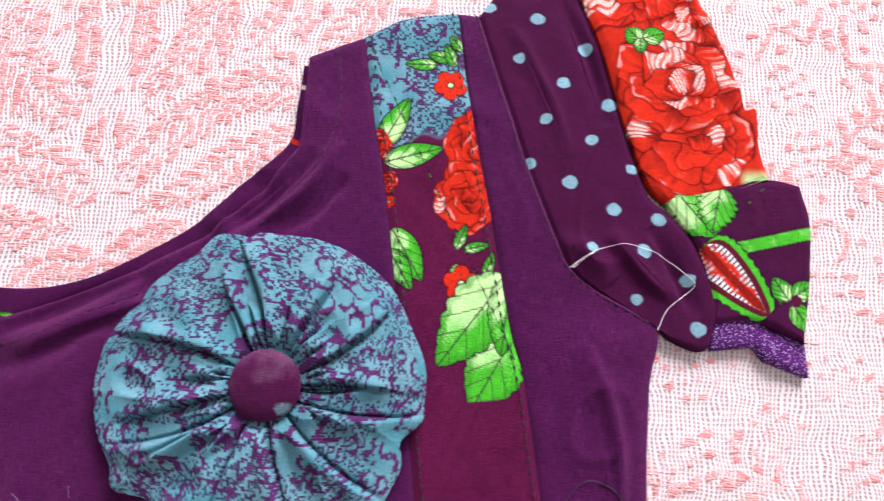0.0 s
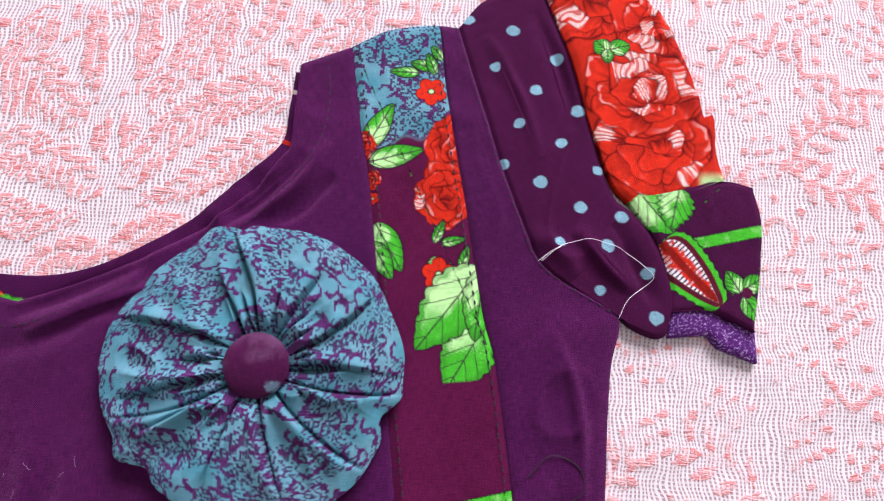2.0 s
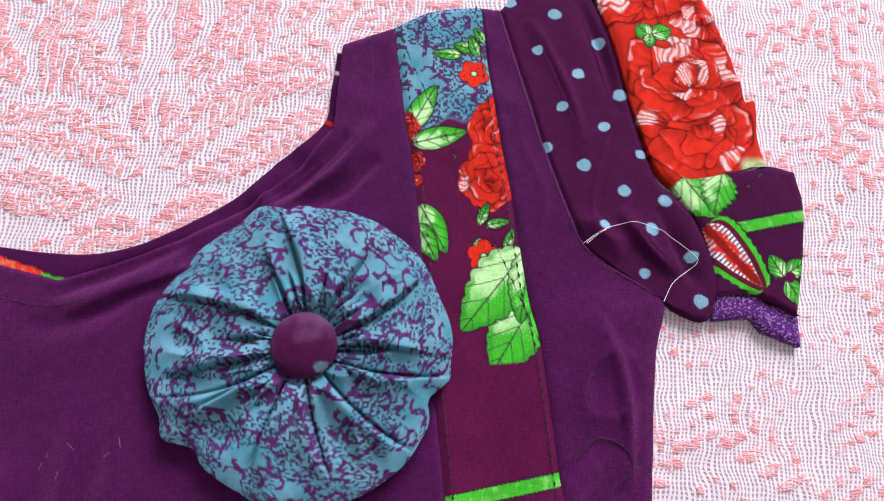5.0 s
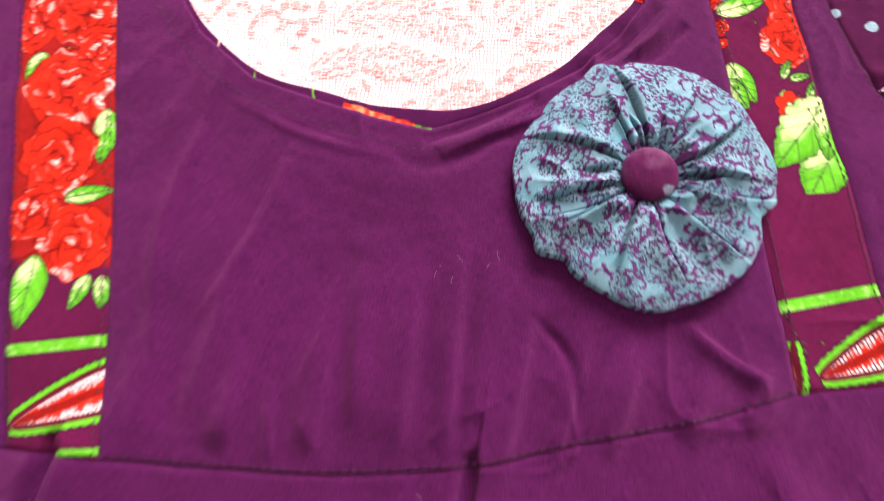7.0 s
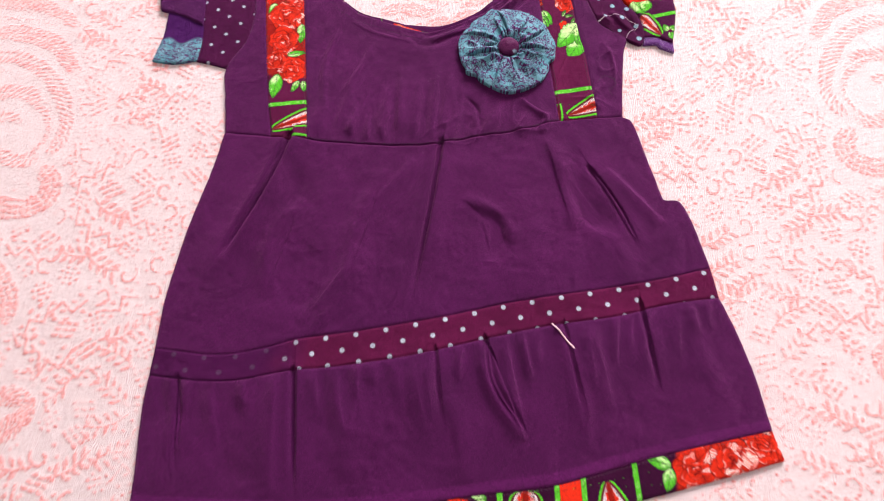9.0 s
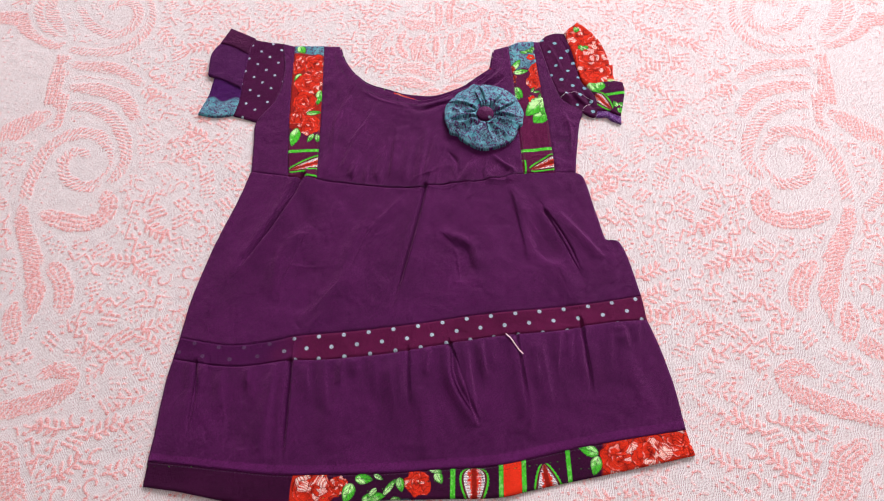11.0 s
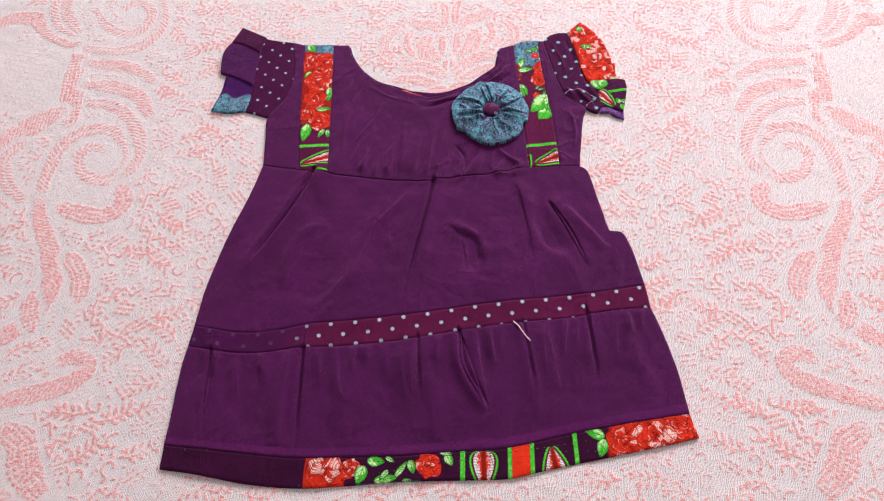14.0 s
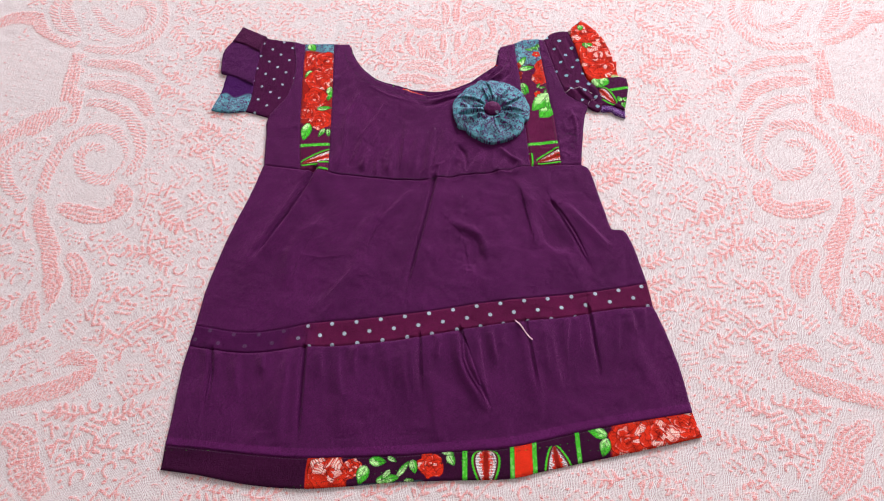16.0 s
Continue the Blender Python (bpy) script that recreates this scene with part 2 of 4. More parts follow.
# ---- dye and print colours ----
PURPLE = np.array((0.060, 0.0055, 0.053))
VIOLET = np.array((0.050, 0.007, 0.080))
PLUM = np.array((0.054, 0.0046, 0.038))
MAROON = np.array((0.090, 0.0060, 0.042))
RED = np.array((0.62, 0.026, 0.008))
DEEP_RED = np.array((0.13, 0.005, 0.004))
CREAM = np.array((0.83, 0.66, 0.60))
GREEN = np.array((0.055, 0.40, 0.018))
PALE_GREEN = np.array((0.50, 0.76, 0.34))
INK = np.array((0.018, 0.006, 0.016))
TEAL = np.array((0.080, 0.265, 0.325))
SKY = np.array((0.21, 0.38, 0.46))
PEARL = np.array((0.35, 0.42, 0.50))
WHITE = np.array((0.82, 0.78, 0.80))


# ---- print motifs: each works on colours c at places x, y ----
def lay(c, mask, colour):
    c[:] = c * (1 - mask[:, None]) + np.asarray(colour) * mask[:, None]


def leaf(c, x, y, base, tip, half, pale=0.5, seed=1, jag=0.0):
    bx, by = base
    dx, dy = tip[0] - bx, tip[1] - by
    ln = math.hypot(dx, dy)
    t = ((x - bx) * dx + (y - by) * dy) / ln ** 2
    s = (-(x - bx) * dy + (y - by) * dx) / ln
    tt = np.clip(t, 0, 1)
    w = half * np.sin(math.pi * tt ** 0.75) ** 0.8 * (1 + jag * np.abs(np.sin(tt * 22)))
    d = np.where((t < 0) | (t > 1), 1.0, np.abs(s) - w)
    lay(c, step(0.55, 0.25, d), INK)
    inside = step(0.12, -0.12, d)
    # pale towards the stalk and one side, full green at tip and rim, in fine half-tone dots
    g = 0.84 - 1.0 * tt - 0.45 * s / half + 0.35 * vnoise(x, y, half * 0.6, seed) + 0.7 * (pale - 0.6)
    rim = step(-0.12 * half - 0.1, -0.30 * half - 0.3, d)
    screen = 0.5 + 0.5 * np.sin(x * 9.5) * np.sin(y * 9.5)
    tone = step(0.15, 0.55, g * (0.45 + 0.55 * rim) - 0.45 * screen + 0.12)
    body = GREEN * (0.85 + 0.3 * rim)[:, None] + (PALE_GREEN * 1.1 - GREEN) * (0.9 * tone)[:, None]
    c[:] = c * (1 - inside[:, None]) + body * inside[:, None]
    rib = np.abs(s) - 0.16
    side = np.abs(((np.abs(s) * 1.3 - t * ln + seed) / (ln * 0.24)) % 1 - 0.5) * ln * 0.24 - 0.12
    lay(c, inside * step(0.16, 0.0, np.minimum(rib, side - 0.02)) * 0.85, INK * 2)


def blossom(c, x, y, cx, cy, r, turn=0.3):
    dx, dy = x - cx, y - cy
    a, rr = np.arctan2(dy, dx) + turn, np.hypot(dx, dy)
    edge = r * (0.68 + 0.32 * np.abs(np.cos(2.5 * a)) ** 0.7)
    d = rr - edge
    lay(c, step(0.45, 0.15, d), DEEP_RED * 0.6)
    lay(c, step(0.1, -0.15, d), RED)
    lay(c, step(0.35, 0.0, np.abs(np.sin(2.5 * a)) * rr) * step(0.1, -0.3, d) * 0.8, DEEP_RED)
    lay(c, step(r * 0.3, r * 0.2, rr), INK)
    lay(c, step(r * 0.2, r * 0.12, rr), PALE_GREEN)


def rose(c, x, y, cx, cy, rx, ry, seed=1, white=0.5, turn=0.0):
    """A full-blown printed rose: overlapping petals in rings, dark folds, hatched white lights."""
    rng = np.random.RandomState(seed)
    wx = x + 0.12 * rx * vnoise(x, y, rx * 0.3, seed + 3)
    wy = y + 0.12 * rx * vnoise(x, y, rx * 0.3, seed + 4)
    dx, dy = (wx - cx) / rx, (wy - cy) / ry
    size = min(rx, ry)
    rr, a = np.hypot(dx, dy), np.arctan2(dy, dx) + turn
    whole = rr - (0.88 + 0.12 * np.abs(np.cos(2.5 * a + seed)))
    lay(c, step(0.07, -0.01, whole), DEEP_RED)
    lay(c, step(0.0, -0.05, whole), RED * 0.8)
    soft = 0.16 / size
    for ring, (rad, n, wide) in enumerate(((0.66, 5, 0.50), (0.42, 4, 0.44), (0.2, 3, 0.32), (0.05, 1, 0.2))):
        off = rng.uniform(0, 6.28)
        for k in range(n):
            pa = off + 6.283 * (k + rng.uniform(-0.2, 0.2)) / n
            wd = wide * rng.uniform(0.8, 1.15)
            px, py = rad * math.cos(pa), rad * math.sin(pa)
            ex, ey = math.cos(pa), math.sin(pa)
            l = (dx - px) * ex + (dy - py) * ey
            s = -(dx - px) * ey + (dy - py) * ex
            d = np.hypot(l / 0.72, s) - wd * (1 + 0.08 * np.sin(5 * np.arctan2(s, l) + k))
            lim = step(0.03, -0.02, whole)
            inside = step(soft, -soft, d) * lim
            lay(c, step(soft * 4.5, soft * 0.5, d) * lim * 0.92, DEEP_RED * 0.8)
            t = (l / wd + 1) * 0.5
            line = vnoise(s / wd * 7, t * 1.2, 1.0, seed + k + ring * 7)
            shade = np.clip(0.02 + 1.5 * t + 0.55 * line, 0, 1)
            col = DEEP_RED * 1.2 + (RED - DEEP_RED * 1.2) * shade[:, None]
            c[:] = c * (1 - inside[:, None]) + col * inside[:, None]
            lay(c, inside * step(0.3, 0.6, line) * step(0.75, 0.2, t) * 0.7, DEEP_RED)
            if rng.uniform() < white * 0.62:
                streak = vnoise(s / wd * 9, t * 1.5, 1.0, seed + 60 + k)
                big = 1.0 + 0.45 * (white > 0.7)
                blob = np.hypot((t - 0.66) / 0.27, s / wd / 0.55) / big + 0.6 * streak
                pin = 0.35 + 0.65 * ((np.sin(x * 8.5) * np.sin(y * 8.5)) > -0.35)
                comb = 0.25 + 0.75 * step(-0.5, 0.0, np.sin(s / wd * 26 + 3.0 * t))
                lay(c, inside * step(0.95, 0.6, blob) * pin * comb * 0.97, CREAM)
            elif white > 0.05:
                rim = np.abs(d + wd * 0.16) - 0.025 - 0.05 * line
                lay(c, inside * step(0.03, 0.0, rim) * step(0.0, 0.4, vnoise(x, y, rx * 0.3, seed + k)) * step(0.5, 0.8, t) * 0.4, CREAM)


def damask(c, x, y, seed=5, scale=1.0, mask=None):
    """Teal ground with stippled plum scrolls and pin dots."""
    m = np.ones(len(x)) if mask is None else mask
    lay(c, m, TEAL * 1.0)
    k = vnoise(x, y, 6.0, seed + 9)
    lay(c, m * np.clip(0.25 + 0.35 * k, 0, 0.6), SKY)
    # comma scrolls and pin dots, drawn on the weaver's grid of small squares
    g = 0.58 * min(scale, 1.15)
    px, py = (np.floor(x / g) + 0.5) * g, (np.floor(y / g) + 0.5) * g
    w = 4.7 * scale
    wx, wy = px + 0.8 * vnoise(px, py, 5.0, seed), py + 0.8 * vnoise(px, py, 5.0, seed + 1)
    ix, iy = np.floor(wx / w), np.floor(wy / w)
    best = np.full(len(x), 9.0)
    for ox in (-1, 0, 1):
        for oy in (-1, 0, 1):
            gx, gy = (ix + ox) * w, (iy + oy) * w
            r1, r2, r3, r4 = (cell(gx + 0.1, gy + 0.1, w, w, seed + 20 + n) for n in range(4))
            lx, ly = wx - gx - w * (0.2 + 0.6 * r1), wy - gy - w * (0.2 + 0.6 * r2)
            rad = w * (0.34 + 0.34 * r4)
            an = (np.arctan2(ly, lx) - r3 * 6.283) % 6.283
            d = np.abs(np.hypot(lx, ly) - rad * (0.42 + 0.24 * an)) - 0.13 * w * np.clip(1.25 - an / 3.4, 0.28, 1)
            best = np.minimum(best, np.where(an < 3.2, d, 9.0))
    scroll = best < 0.12 * vnoise(px, py, 1.4, seed + 8)
    fx, fy = np.abs(x / g % 1 - 0.5), np.abs(y / g % 1 - 0.5)
    sq = step(0.52, 0.40, np.maximum(fx, fy))
    lay(c, m * scroll * (0.72 + 0.28 * sq), (0.085, 0.012, 0.095))
    dots = (cell(x, y, g, g, seed + 5) < 0.42) & (vnoise(px, py, 6.5 * scale, seed + 6) > -0.25) & ~scroll
    lay(c, m * dots * sq * 0.95, (0.045, 0.012, 0.07))


def paisley(c, x, y, cx, cy, ln, half, angle):
    """Half-drop motif: green picot edge, dark red lining, white-and-red laddered heart."""
    ca, sa = math.cos(angle), math.sin(angle)
    l, s = ((x - cx) * ca + (y - cy) * sa) / ln, (-(x - cx) * sa + (y - cy) * ca) / half
    w = np.clip(1 - l ** 2, 0, 1) ** 0.36 * (0.66 - 0.34 * l)
    d = (np.abs(s) - w) * half
    d = np.where(np.abs(l) > 1, 2.0 + (np.abs(l) - 1) * ln, d)
    pic = 0.5 * np.abs(np.sin((l * ln + np.abs(s) * half * 0.4) * 1.35))
    ring = step(2.3, 2.0, d + pic) * step(0.1, 0.4, d)
    lay(c, step(2.7, 2.4, d + pic), INK)
    lay(c, ring, GREEN * 1.15)
    lay(c, step(0.3, 0.1, d), (0.10, 0.008, 0.02))
    inn = step(-1.3, -1.6, d)
    lay(c, inn, WHITE)
    lay(c, inn * (np.sin(l * ln * 5.2) > 0.35), INK * 2)
    lay(c, inn * step(0.62, 0.3, np.abs(s) / np.maximum(w, 0.05) + 0.25 * vnoise(x, y, 1.0, 8)), RED)
    lay(c, inn * step(0.2, 0.1, np.abs(s)) * 0.8, DEEP_RED)


def bar(c, x, y, a, b, half, colour=GREEN, seed=2):
    d, _ = near_curve(x, y, np.array([a, b], float))
    d = d + 0.12 * np.sin(x * 7) * np.sin(y * 7)
    lay(c, step(half + 0.4, half + 0.15, d), INK)
    lay(c, step(half + 0.1, half - 0.1, d), np.asarray(colour) * 1.1)
    lay(c, step(half, half - 0.2, d) * np.clip(vnoise(x, y, 1.5, seed), 0, 1) * 0.4, PALE_GREEN)


def spot(c, x, y, cx, cy, r, colour=SKY, k=1.0):
    d = np.hypot(x - cx, (y - cy) * 1.08) + 0.25 * vnoise(x, y, 1.2, 11) - r
    lay(c, step(0.25, -0.1, d) * k, colour)


def lattice_spots(c, x, y, ox, oy, ax, ay, bx, by, r, keep=None, colour=SKY):
    """Polka dots on the lattice o + i*a + j*b."""
    det = ax * by - ay * bx
    i = np.round(((x - ox) * by - (y - oy) * bx) / det)
    j = np.round((ax * (y - oy) - ay * (x - ox)) / det)
    d = np.hypot(x - ox - i * ax - j * bx, y - oy - i * ay - j * by) + 0.22 * vnoise(x, y, 1.2, 11) - r
    m = step(0.22, -0.15, d)
    lay(c, m if keep is None else m * keep, colour)


# ---- the lie of the cloth: folds as ridges and grooves (mm) ----
FOLD = 2.0


def fold(x, y, pts, high, left, right, taper=True):
    """A pleat along pts: height `high` at the crease, falling off over `left` on one side and `right` on the other."""
    p = spline(pts, 14)
    d, t = near_curve(x, y, p)
    a, b = p[0], p[-1]
    side = (b[0] - a[0]) * (y - a[1]) - (b[1] - a[1]) * (x - a[0])
    w = np.where(side > 0, left, right)
    k = np.sin(np.clip(t, 0.0, 1) * math.pi) ** 0.6 if taper else (1 - step(0.45, 1.0, t)) * (0.2 + 0.8 * step(0.0, 0.25, t))
    return FOLD * high * np.exp(-(d / w) ** 2) * k


def lap(x, y, pts, high, wide, deep=2.6):
    """A pressed lap along pts: the cloth on the right-hand (+x) side lies over the other."""
    p = spline(pts, 14)
    d, t = near_curve(x, y, p)
    a, b = p[0], p[-1]
    side = np.sign((b[0] - a[0]) * (y - a[1]) - (b[1] - a[1]) * (x - a[0]))
    k = 1 - step(0.5, 1.0, t)
    sd = side * d
    return k * (high * 1.3 * step(-0.6, 1.2, sd) * np.exp(-(d / wide) ** 2) - deep * np.exp(-((sd + 1.3) / (1.2 + 0.28 * deep)) ** 2) + 0.9 * np.exp(-((sd + 6) / 3.5) ** 2))


GATHERS = []
_rng = random.Random(7)
for k in range(30):
    _u = (k + _rng.uniform(0.15, 0.85)) / 30
    GATHERS.append((_u, _rng.uniform(20, 75), _rng.uniform(-0.28, 0.10), _rng.uniform(0.4, 1.7), _rng.uniform(2.0, 5.5)))
BAND_LOW = [(-188, -202), (-153, -203), (-124, -200), (-96, -192), (-58, -185), (-10, -174), (38, -159.5), (86, -145), (135, -134), (174, -122), (210, -114)]


def cloth_height(x, y):
    z = 3.6 + 1.1 * fbm(x, y, 38, 21) + 0.75 * fbm(x + 6 * vnoise(x, y, 20, 33), y, 13, 31) + 0.12 * fbm(x, y, 4, 35)
    ridge = 1 - np.abs(vnoise(x + 9 * vnoise(x, y, 30, 36), y + 9 * vnoise(x, y, 30, 37), 24, 38)) * 3
    z = z + (0.3 + 0.6 * step(-20, 10, y)) * np.clip(ridge, 0, 1) ** 2 * np.clip(0.5 + vnoise(x, y, 45, 39), 0, 1)
    # skirt pleats
    z = z + lap(x, y, [(-118, -9), (-133, -62), (-158, -122)], 3.6, 14, 6.0) + fold(x, y, [(-112, 2), (-132, -62), (-160, -132)], 1.5, 13, 15, True)
    z = z + lap(x, y, [(1, -5), (-3, -60), (-11, -140)], 2.8, 13, 3.6)
    z = z + lap(x, y, [(117, -18), (138, -48), (157, -86)], 1.4, 12, 2.0)
    z = z + lap(x, y, [(45, -158), (52, -190), (79, -226)], 1.6, 8, 2.2)
    z = z + lap(x, y, [(-87, -191), (-81, -232), (-75, -276)], 2.2, 12, 3.2)
    z = z + lap(x, y, [(100, -142), (112, -190), (119, -215)], 0.9, 8, 0.9)
    z = z + lap(x, y, [(154, -122), (160, -150), (168, -190)], 1.4, 10, 2.0)
    z = z + lap(x, y, [(10, -168), (14, -195), (20, -222)], 1.0, 7, 1.2)
    z = z + lap(x, y, [(-166, -203), (-160, -228), (-157, -262)], 1.1, 8, 1.6)
    z = z + fold(x, y, [(80, 8), (98, -30), (104, -70)], 1.8, 8, 4, True)
    z = z + fold(x, y, [(128, -18), (160, -50), (172, -60)], 2.0, 3, 7, True)
    z = z + fold(x, y, [(20, -50), (48, -62), (60, -85)], 1.5, 5, 3, True)
    z = z + fold(x, y, [(-100, -60), (-120, -95), (-118, -140)], 1.4, 10, 6, True)
    z = z + fold(x, y, [(-40, -30), (-58, -80), (-60, -130)], 1.2, 12, 7, True)
    z = z + fold(x, y, [(-20, -20), (-45, -60)], 1.0, 5, 3, True)
    # bodice: neck droop and gathers above the waist seam
    z = z - fold(x, y, [(-30, 86), (-16, 85), (2, 97), (30, 118)], 0.8, 3.0, 3.0, True)
    z = z + fold(x, y, [(-60, 92), (-24, 78), (8, 90)], 0.25, 7, 6, True)
    for gx, top, lean, high, wide in ((-72, 28, 4, 1.5, 4), (-58, 18, -2, 1.0, 3), (-47, 42, 3, 1.6, 5), (-22, 60, 2, 1.7, 6), (-8, 74, 0, 1.8, 5), (8, 52, 10, 1.1, 4), (22, 45, 13, 0.9, 4), (38, 40, 12, 0.7, 4), (-100, 40, 8, 1.2, 9)):
        z = z + fold(x, y, [(gx, -9 + 0.15 * max(gx, 0)), (gx + lean * 0.5, top * 0.5), (gx + lean, top)], high, wide, wide * 0.6, False)
    for gx, top, lean, high, wide in ((-84, 66, 14, 1.3, 8), (-34, 70, -4, 1.5, 7), (-2, 66, 6, 1.4, 7), (30, 40, 16, 1.2, 6), (56, 36, 14, 1.2, 6), (74, 34, 10, 1.0, 5)):
        z = z + fold(x, y, [(gx, -4 + 0.2 * max(gx, 0)), (gx + lean * 0.5, top * 0.5), (gx + lean, top)], high, wide * 0.45, wide * 1.3, False)
    z = z + fold(x, y, [(38, 135), (30, 125), (52, 112)], 1.2, 3, 4, True)
    z = z + fold(x, y, [(118, 127), (126, 124), (134, 116)], 1.0, 3, 3, True)
    for pts, high in (([(54, 146), (42, 131), (26, 117)], -1.0), ([(60, 150), (50, 134), (36, 122)], 0.9), ([(62, 140), (54, 130), (46, 124)], -0.8), ([(20, 106), (0, 97), (-16, 88)], 1.0), ([(14, 111), (-4, 101), (-22, 92)], -0.9), ([(-30, 86), (-60, 92), (-86, 104)], 0.3), ([(60, 40), (72, 30), (84, 24)], 0.9), ([(14, 40), (26, 28), (30, 8)], -0.5), ([(-92, 95), (-100, 60), (-96, 20)], 0.8), ([(-85, 30), (-70, 60), (-64, 84)], 0.6), ([(126, 100), (134, 80), (136, 52)], 0.7), ([(128, 60), (116, 44), (128, 34)], 0.6), ([(104, 190), (116, 168), (122, 150)], 0.6), ([(118, 200), (128, 178), (132, 160)], -0.6), ([(150, 112), (142, 118), (132, 130)], 0.9), ([(156, 108), (150, 120), (144, 132)], -0.8)):
        z = z + fold(x, y, pts, high * 1.5, 1.8, 2.9, True)
    # gathers hanging from the dotted band
    base = spline(BAND_LOW, 200)
    for u, ln, lean, high, wide in GATHERS:
        b = base[int(u * 199)]
        z = z + fold(x, y, [tuple(b), (b[0] + lean * ln * 0.6 + ln * 0.1, b[1] - ln * 0.6), (b[0] + lean * ln + ln * 0.25, b[1] - ln)], high, wide, wide * 1.8, False)
    z = z + fold(x, y, [(45, -160), (52, -190), (75, -225)], 2.4, 2, 7, True)
    z = z + fold(x, y, [(-100, -195), (-98, -230), (-92, -275)], 1.8, 4, 9, True)
    z = z + fold(x, y, [(100, -150), (112, -190), (118, -230)], 0.9, 4, 9, True)
    # broad soft swells of the skirt
    for pts, high, wl, wr in (([(34, -62), (48, -68), (46, -100)], -1.6, 6, 9), ([(96, -20), (112, -52), (134, -70)], -1.8, 9, 7), ([(-52, -96), (-66, -130), (-90, -158)], 1.5, 14, 8), ([(-86, -100), (-100, -126), (-74, -150)], -1.3, 9, 12), ([(120, -62), (142, -90), (150, -112)], 1.4, 8, 12), ([(62, -40), (70, -90), (60, -124)], 1.2, 16, 14), ([(-130, -20), (-112, -40), (-104, -70)], -1.2, 8, 10), ([(20, -200), (34, -232), (36, -256)], 1.2, 9, 7), ([(-120, -214), (-132, -244), (-110, -268)], -1.0, 7, 9), ([(-40, -196), (-46, -228), (-40, -262)], 1.1, 10, 8), ([(186, -130), (196, -160), (214, -196)], 1.2, 8, 12)):
        z = z + fold(x, y, pts, high, wl, wr, True)
    return np.maximum(z, 1.3 + 0.15 * z)


# ---- mesh builders ----
def grid_mesh(name, pts, cols, material, rim=None, closed=False):
    """A sheet from a grid of points (rows x columns x 3, mm); rim: z to which its border is turned down."""
    nv, nu = pts.shape[:2]
    v = pts.reshape(-1, 3) * MM
    idx = np.arange(nv * nu).reshape(nv, nu)
    right = np.roll(idx, -1, 1) if closed else idx[:, 1:]
    left = idx if closed else idx[:, :-1]
    faces = np.stack([left[:-1], right[:-1], right[1:], left[1:]], -1).reshape(-1, 4)
    if rim is not None:
        if closed:
            ring = idx[-1][::-1]
            nxt = np.roll(ring, -1)
        else:
            ring = np.concatenate([idx[0, :-1], idx[:-1, -1], idx[-1, :0:-1], idx[:0:-1, 0]])
            nxt = np.roll(ring, -1)
        low = v[ring].copy()
        low[:, 2] = np.minimum(rim * MM, low[:, 2])
        n0 = len(v)
        v = np.vstack([v, low])
        a = np.arange(len(ring))
        faces = np.vstack([faces, np.stack([ring, n0 + a, n0 + np.roll(a, -1), nxt], -1)])
        cols = np.vstack([cols, cols[ring]]) if cols is not None else None
    me = bpy.data.meshes.new(name)
    me.vertices.add(len(v))
    me.vertices.foreach_set("co", v.ravel())
    me.loops.add(faces.size)
    me.loops.foreach_set("vertex_index", faces.ravel())
    me.polygons.add(len(faces))
    me.polygons.foreach_set("loop_start", np.arange(0, faces.size, 4))
    me.polygons.foreach_set("use_smooth", np.ones(len(faces), bool))
    me.update(calc_edges=True)
    if cols is not None:
        at = me.color_attributes.new("print", "FLOAT_COLOR", "POINT")
        at.data.foreach_set("color", np.hstack([np.clip(cols, 0, 1), np.ones((len(cols), 1))]).ravel())
    me.materials.append(material)
    return me


def sheet(name, top, bottom, left, right, size, paint, parent, material=None, lift=0.0, label="", seam=0.8, relief=None, rim=0.4, smooth=(1, 1, 1, 1)):
    """A cloth panel between four edges (mm); left and right run from top to bottom."""
    ln = lambda p: float(np.sum(np.linalg.norm(np.diff(np.array(p, float), axis=0), axis=1)))
    nu = max(4, int(max(ln(top), ln(bottom)) / size) + 1)
    nv = max(4, int(max(ln(left), ln(right)) / size) + 1)
    t, b = spline(top, nu, smooth[0]), spline(bottom, nu, smooth[1])
    l, r = spline(left, nv, smooth[2]), spline(right, nv, smooth[3])
    u, v = np.linspace(0, 1, nu)[None, :, None], np.linspace(0, 1, nv)[:, None, None]
    p = (1 - v) * t[None] + v * b[None] + (1 - u) * l[:, None] + u * r[:, None]
    p -= (1 - u) * (1 - v) * t[0] + u * (1 - v) * t[-1] + (1 - u) * v * b[0] + u * v * b[-1]
    x, y = p[..., 0].ravel(), p[..., 1].ravel()
    z = cloth_height(x, y) + lift
    uu, vv = np.broadcast_to(u, (nv, nu, 1)).ravel(), np.broadcast_to(v, (nv, nu, 1)).ravel()
    edge = np.minimum(np.minimum(uu, 1 - uu) * nu, np.minimum(vv, 1 - vv) * nv) * size
    z = z - seam * np.exp(-(edge / 1.1) ** 2)
    if relief is not None:
        z = z + relief(x, y, uu, vv)
    c = np.zeros((len(x), 3))
    paint(c, x, y, uu, vv)
    pts = np.stack([x, y, z], 1).reshape(nv, nu, 3)
    ob = new(name, grid_mesh(name, pts, c, material or COTTON, rim))
    ob.parent = parent
    return tagged(ob, label)


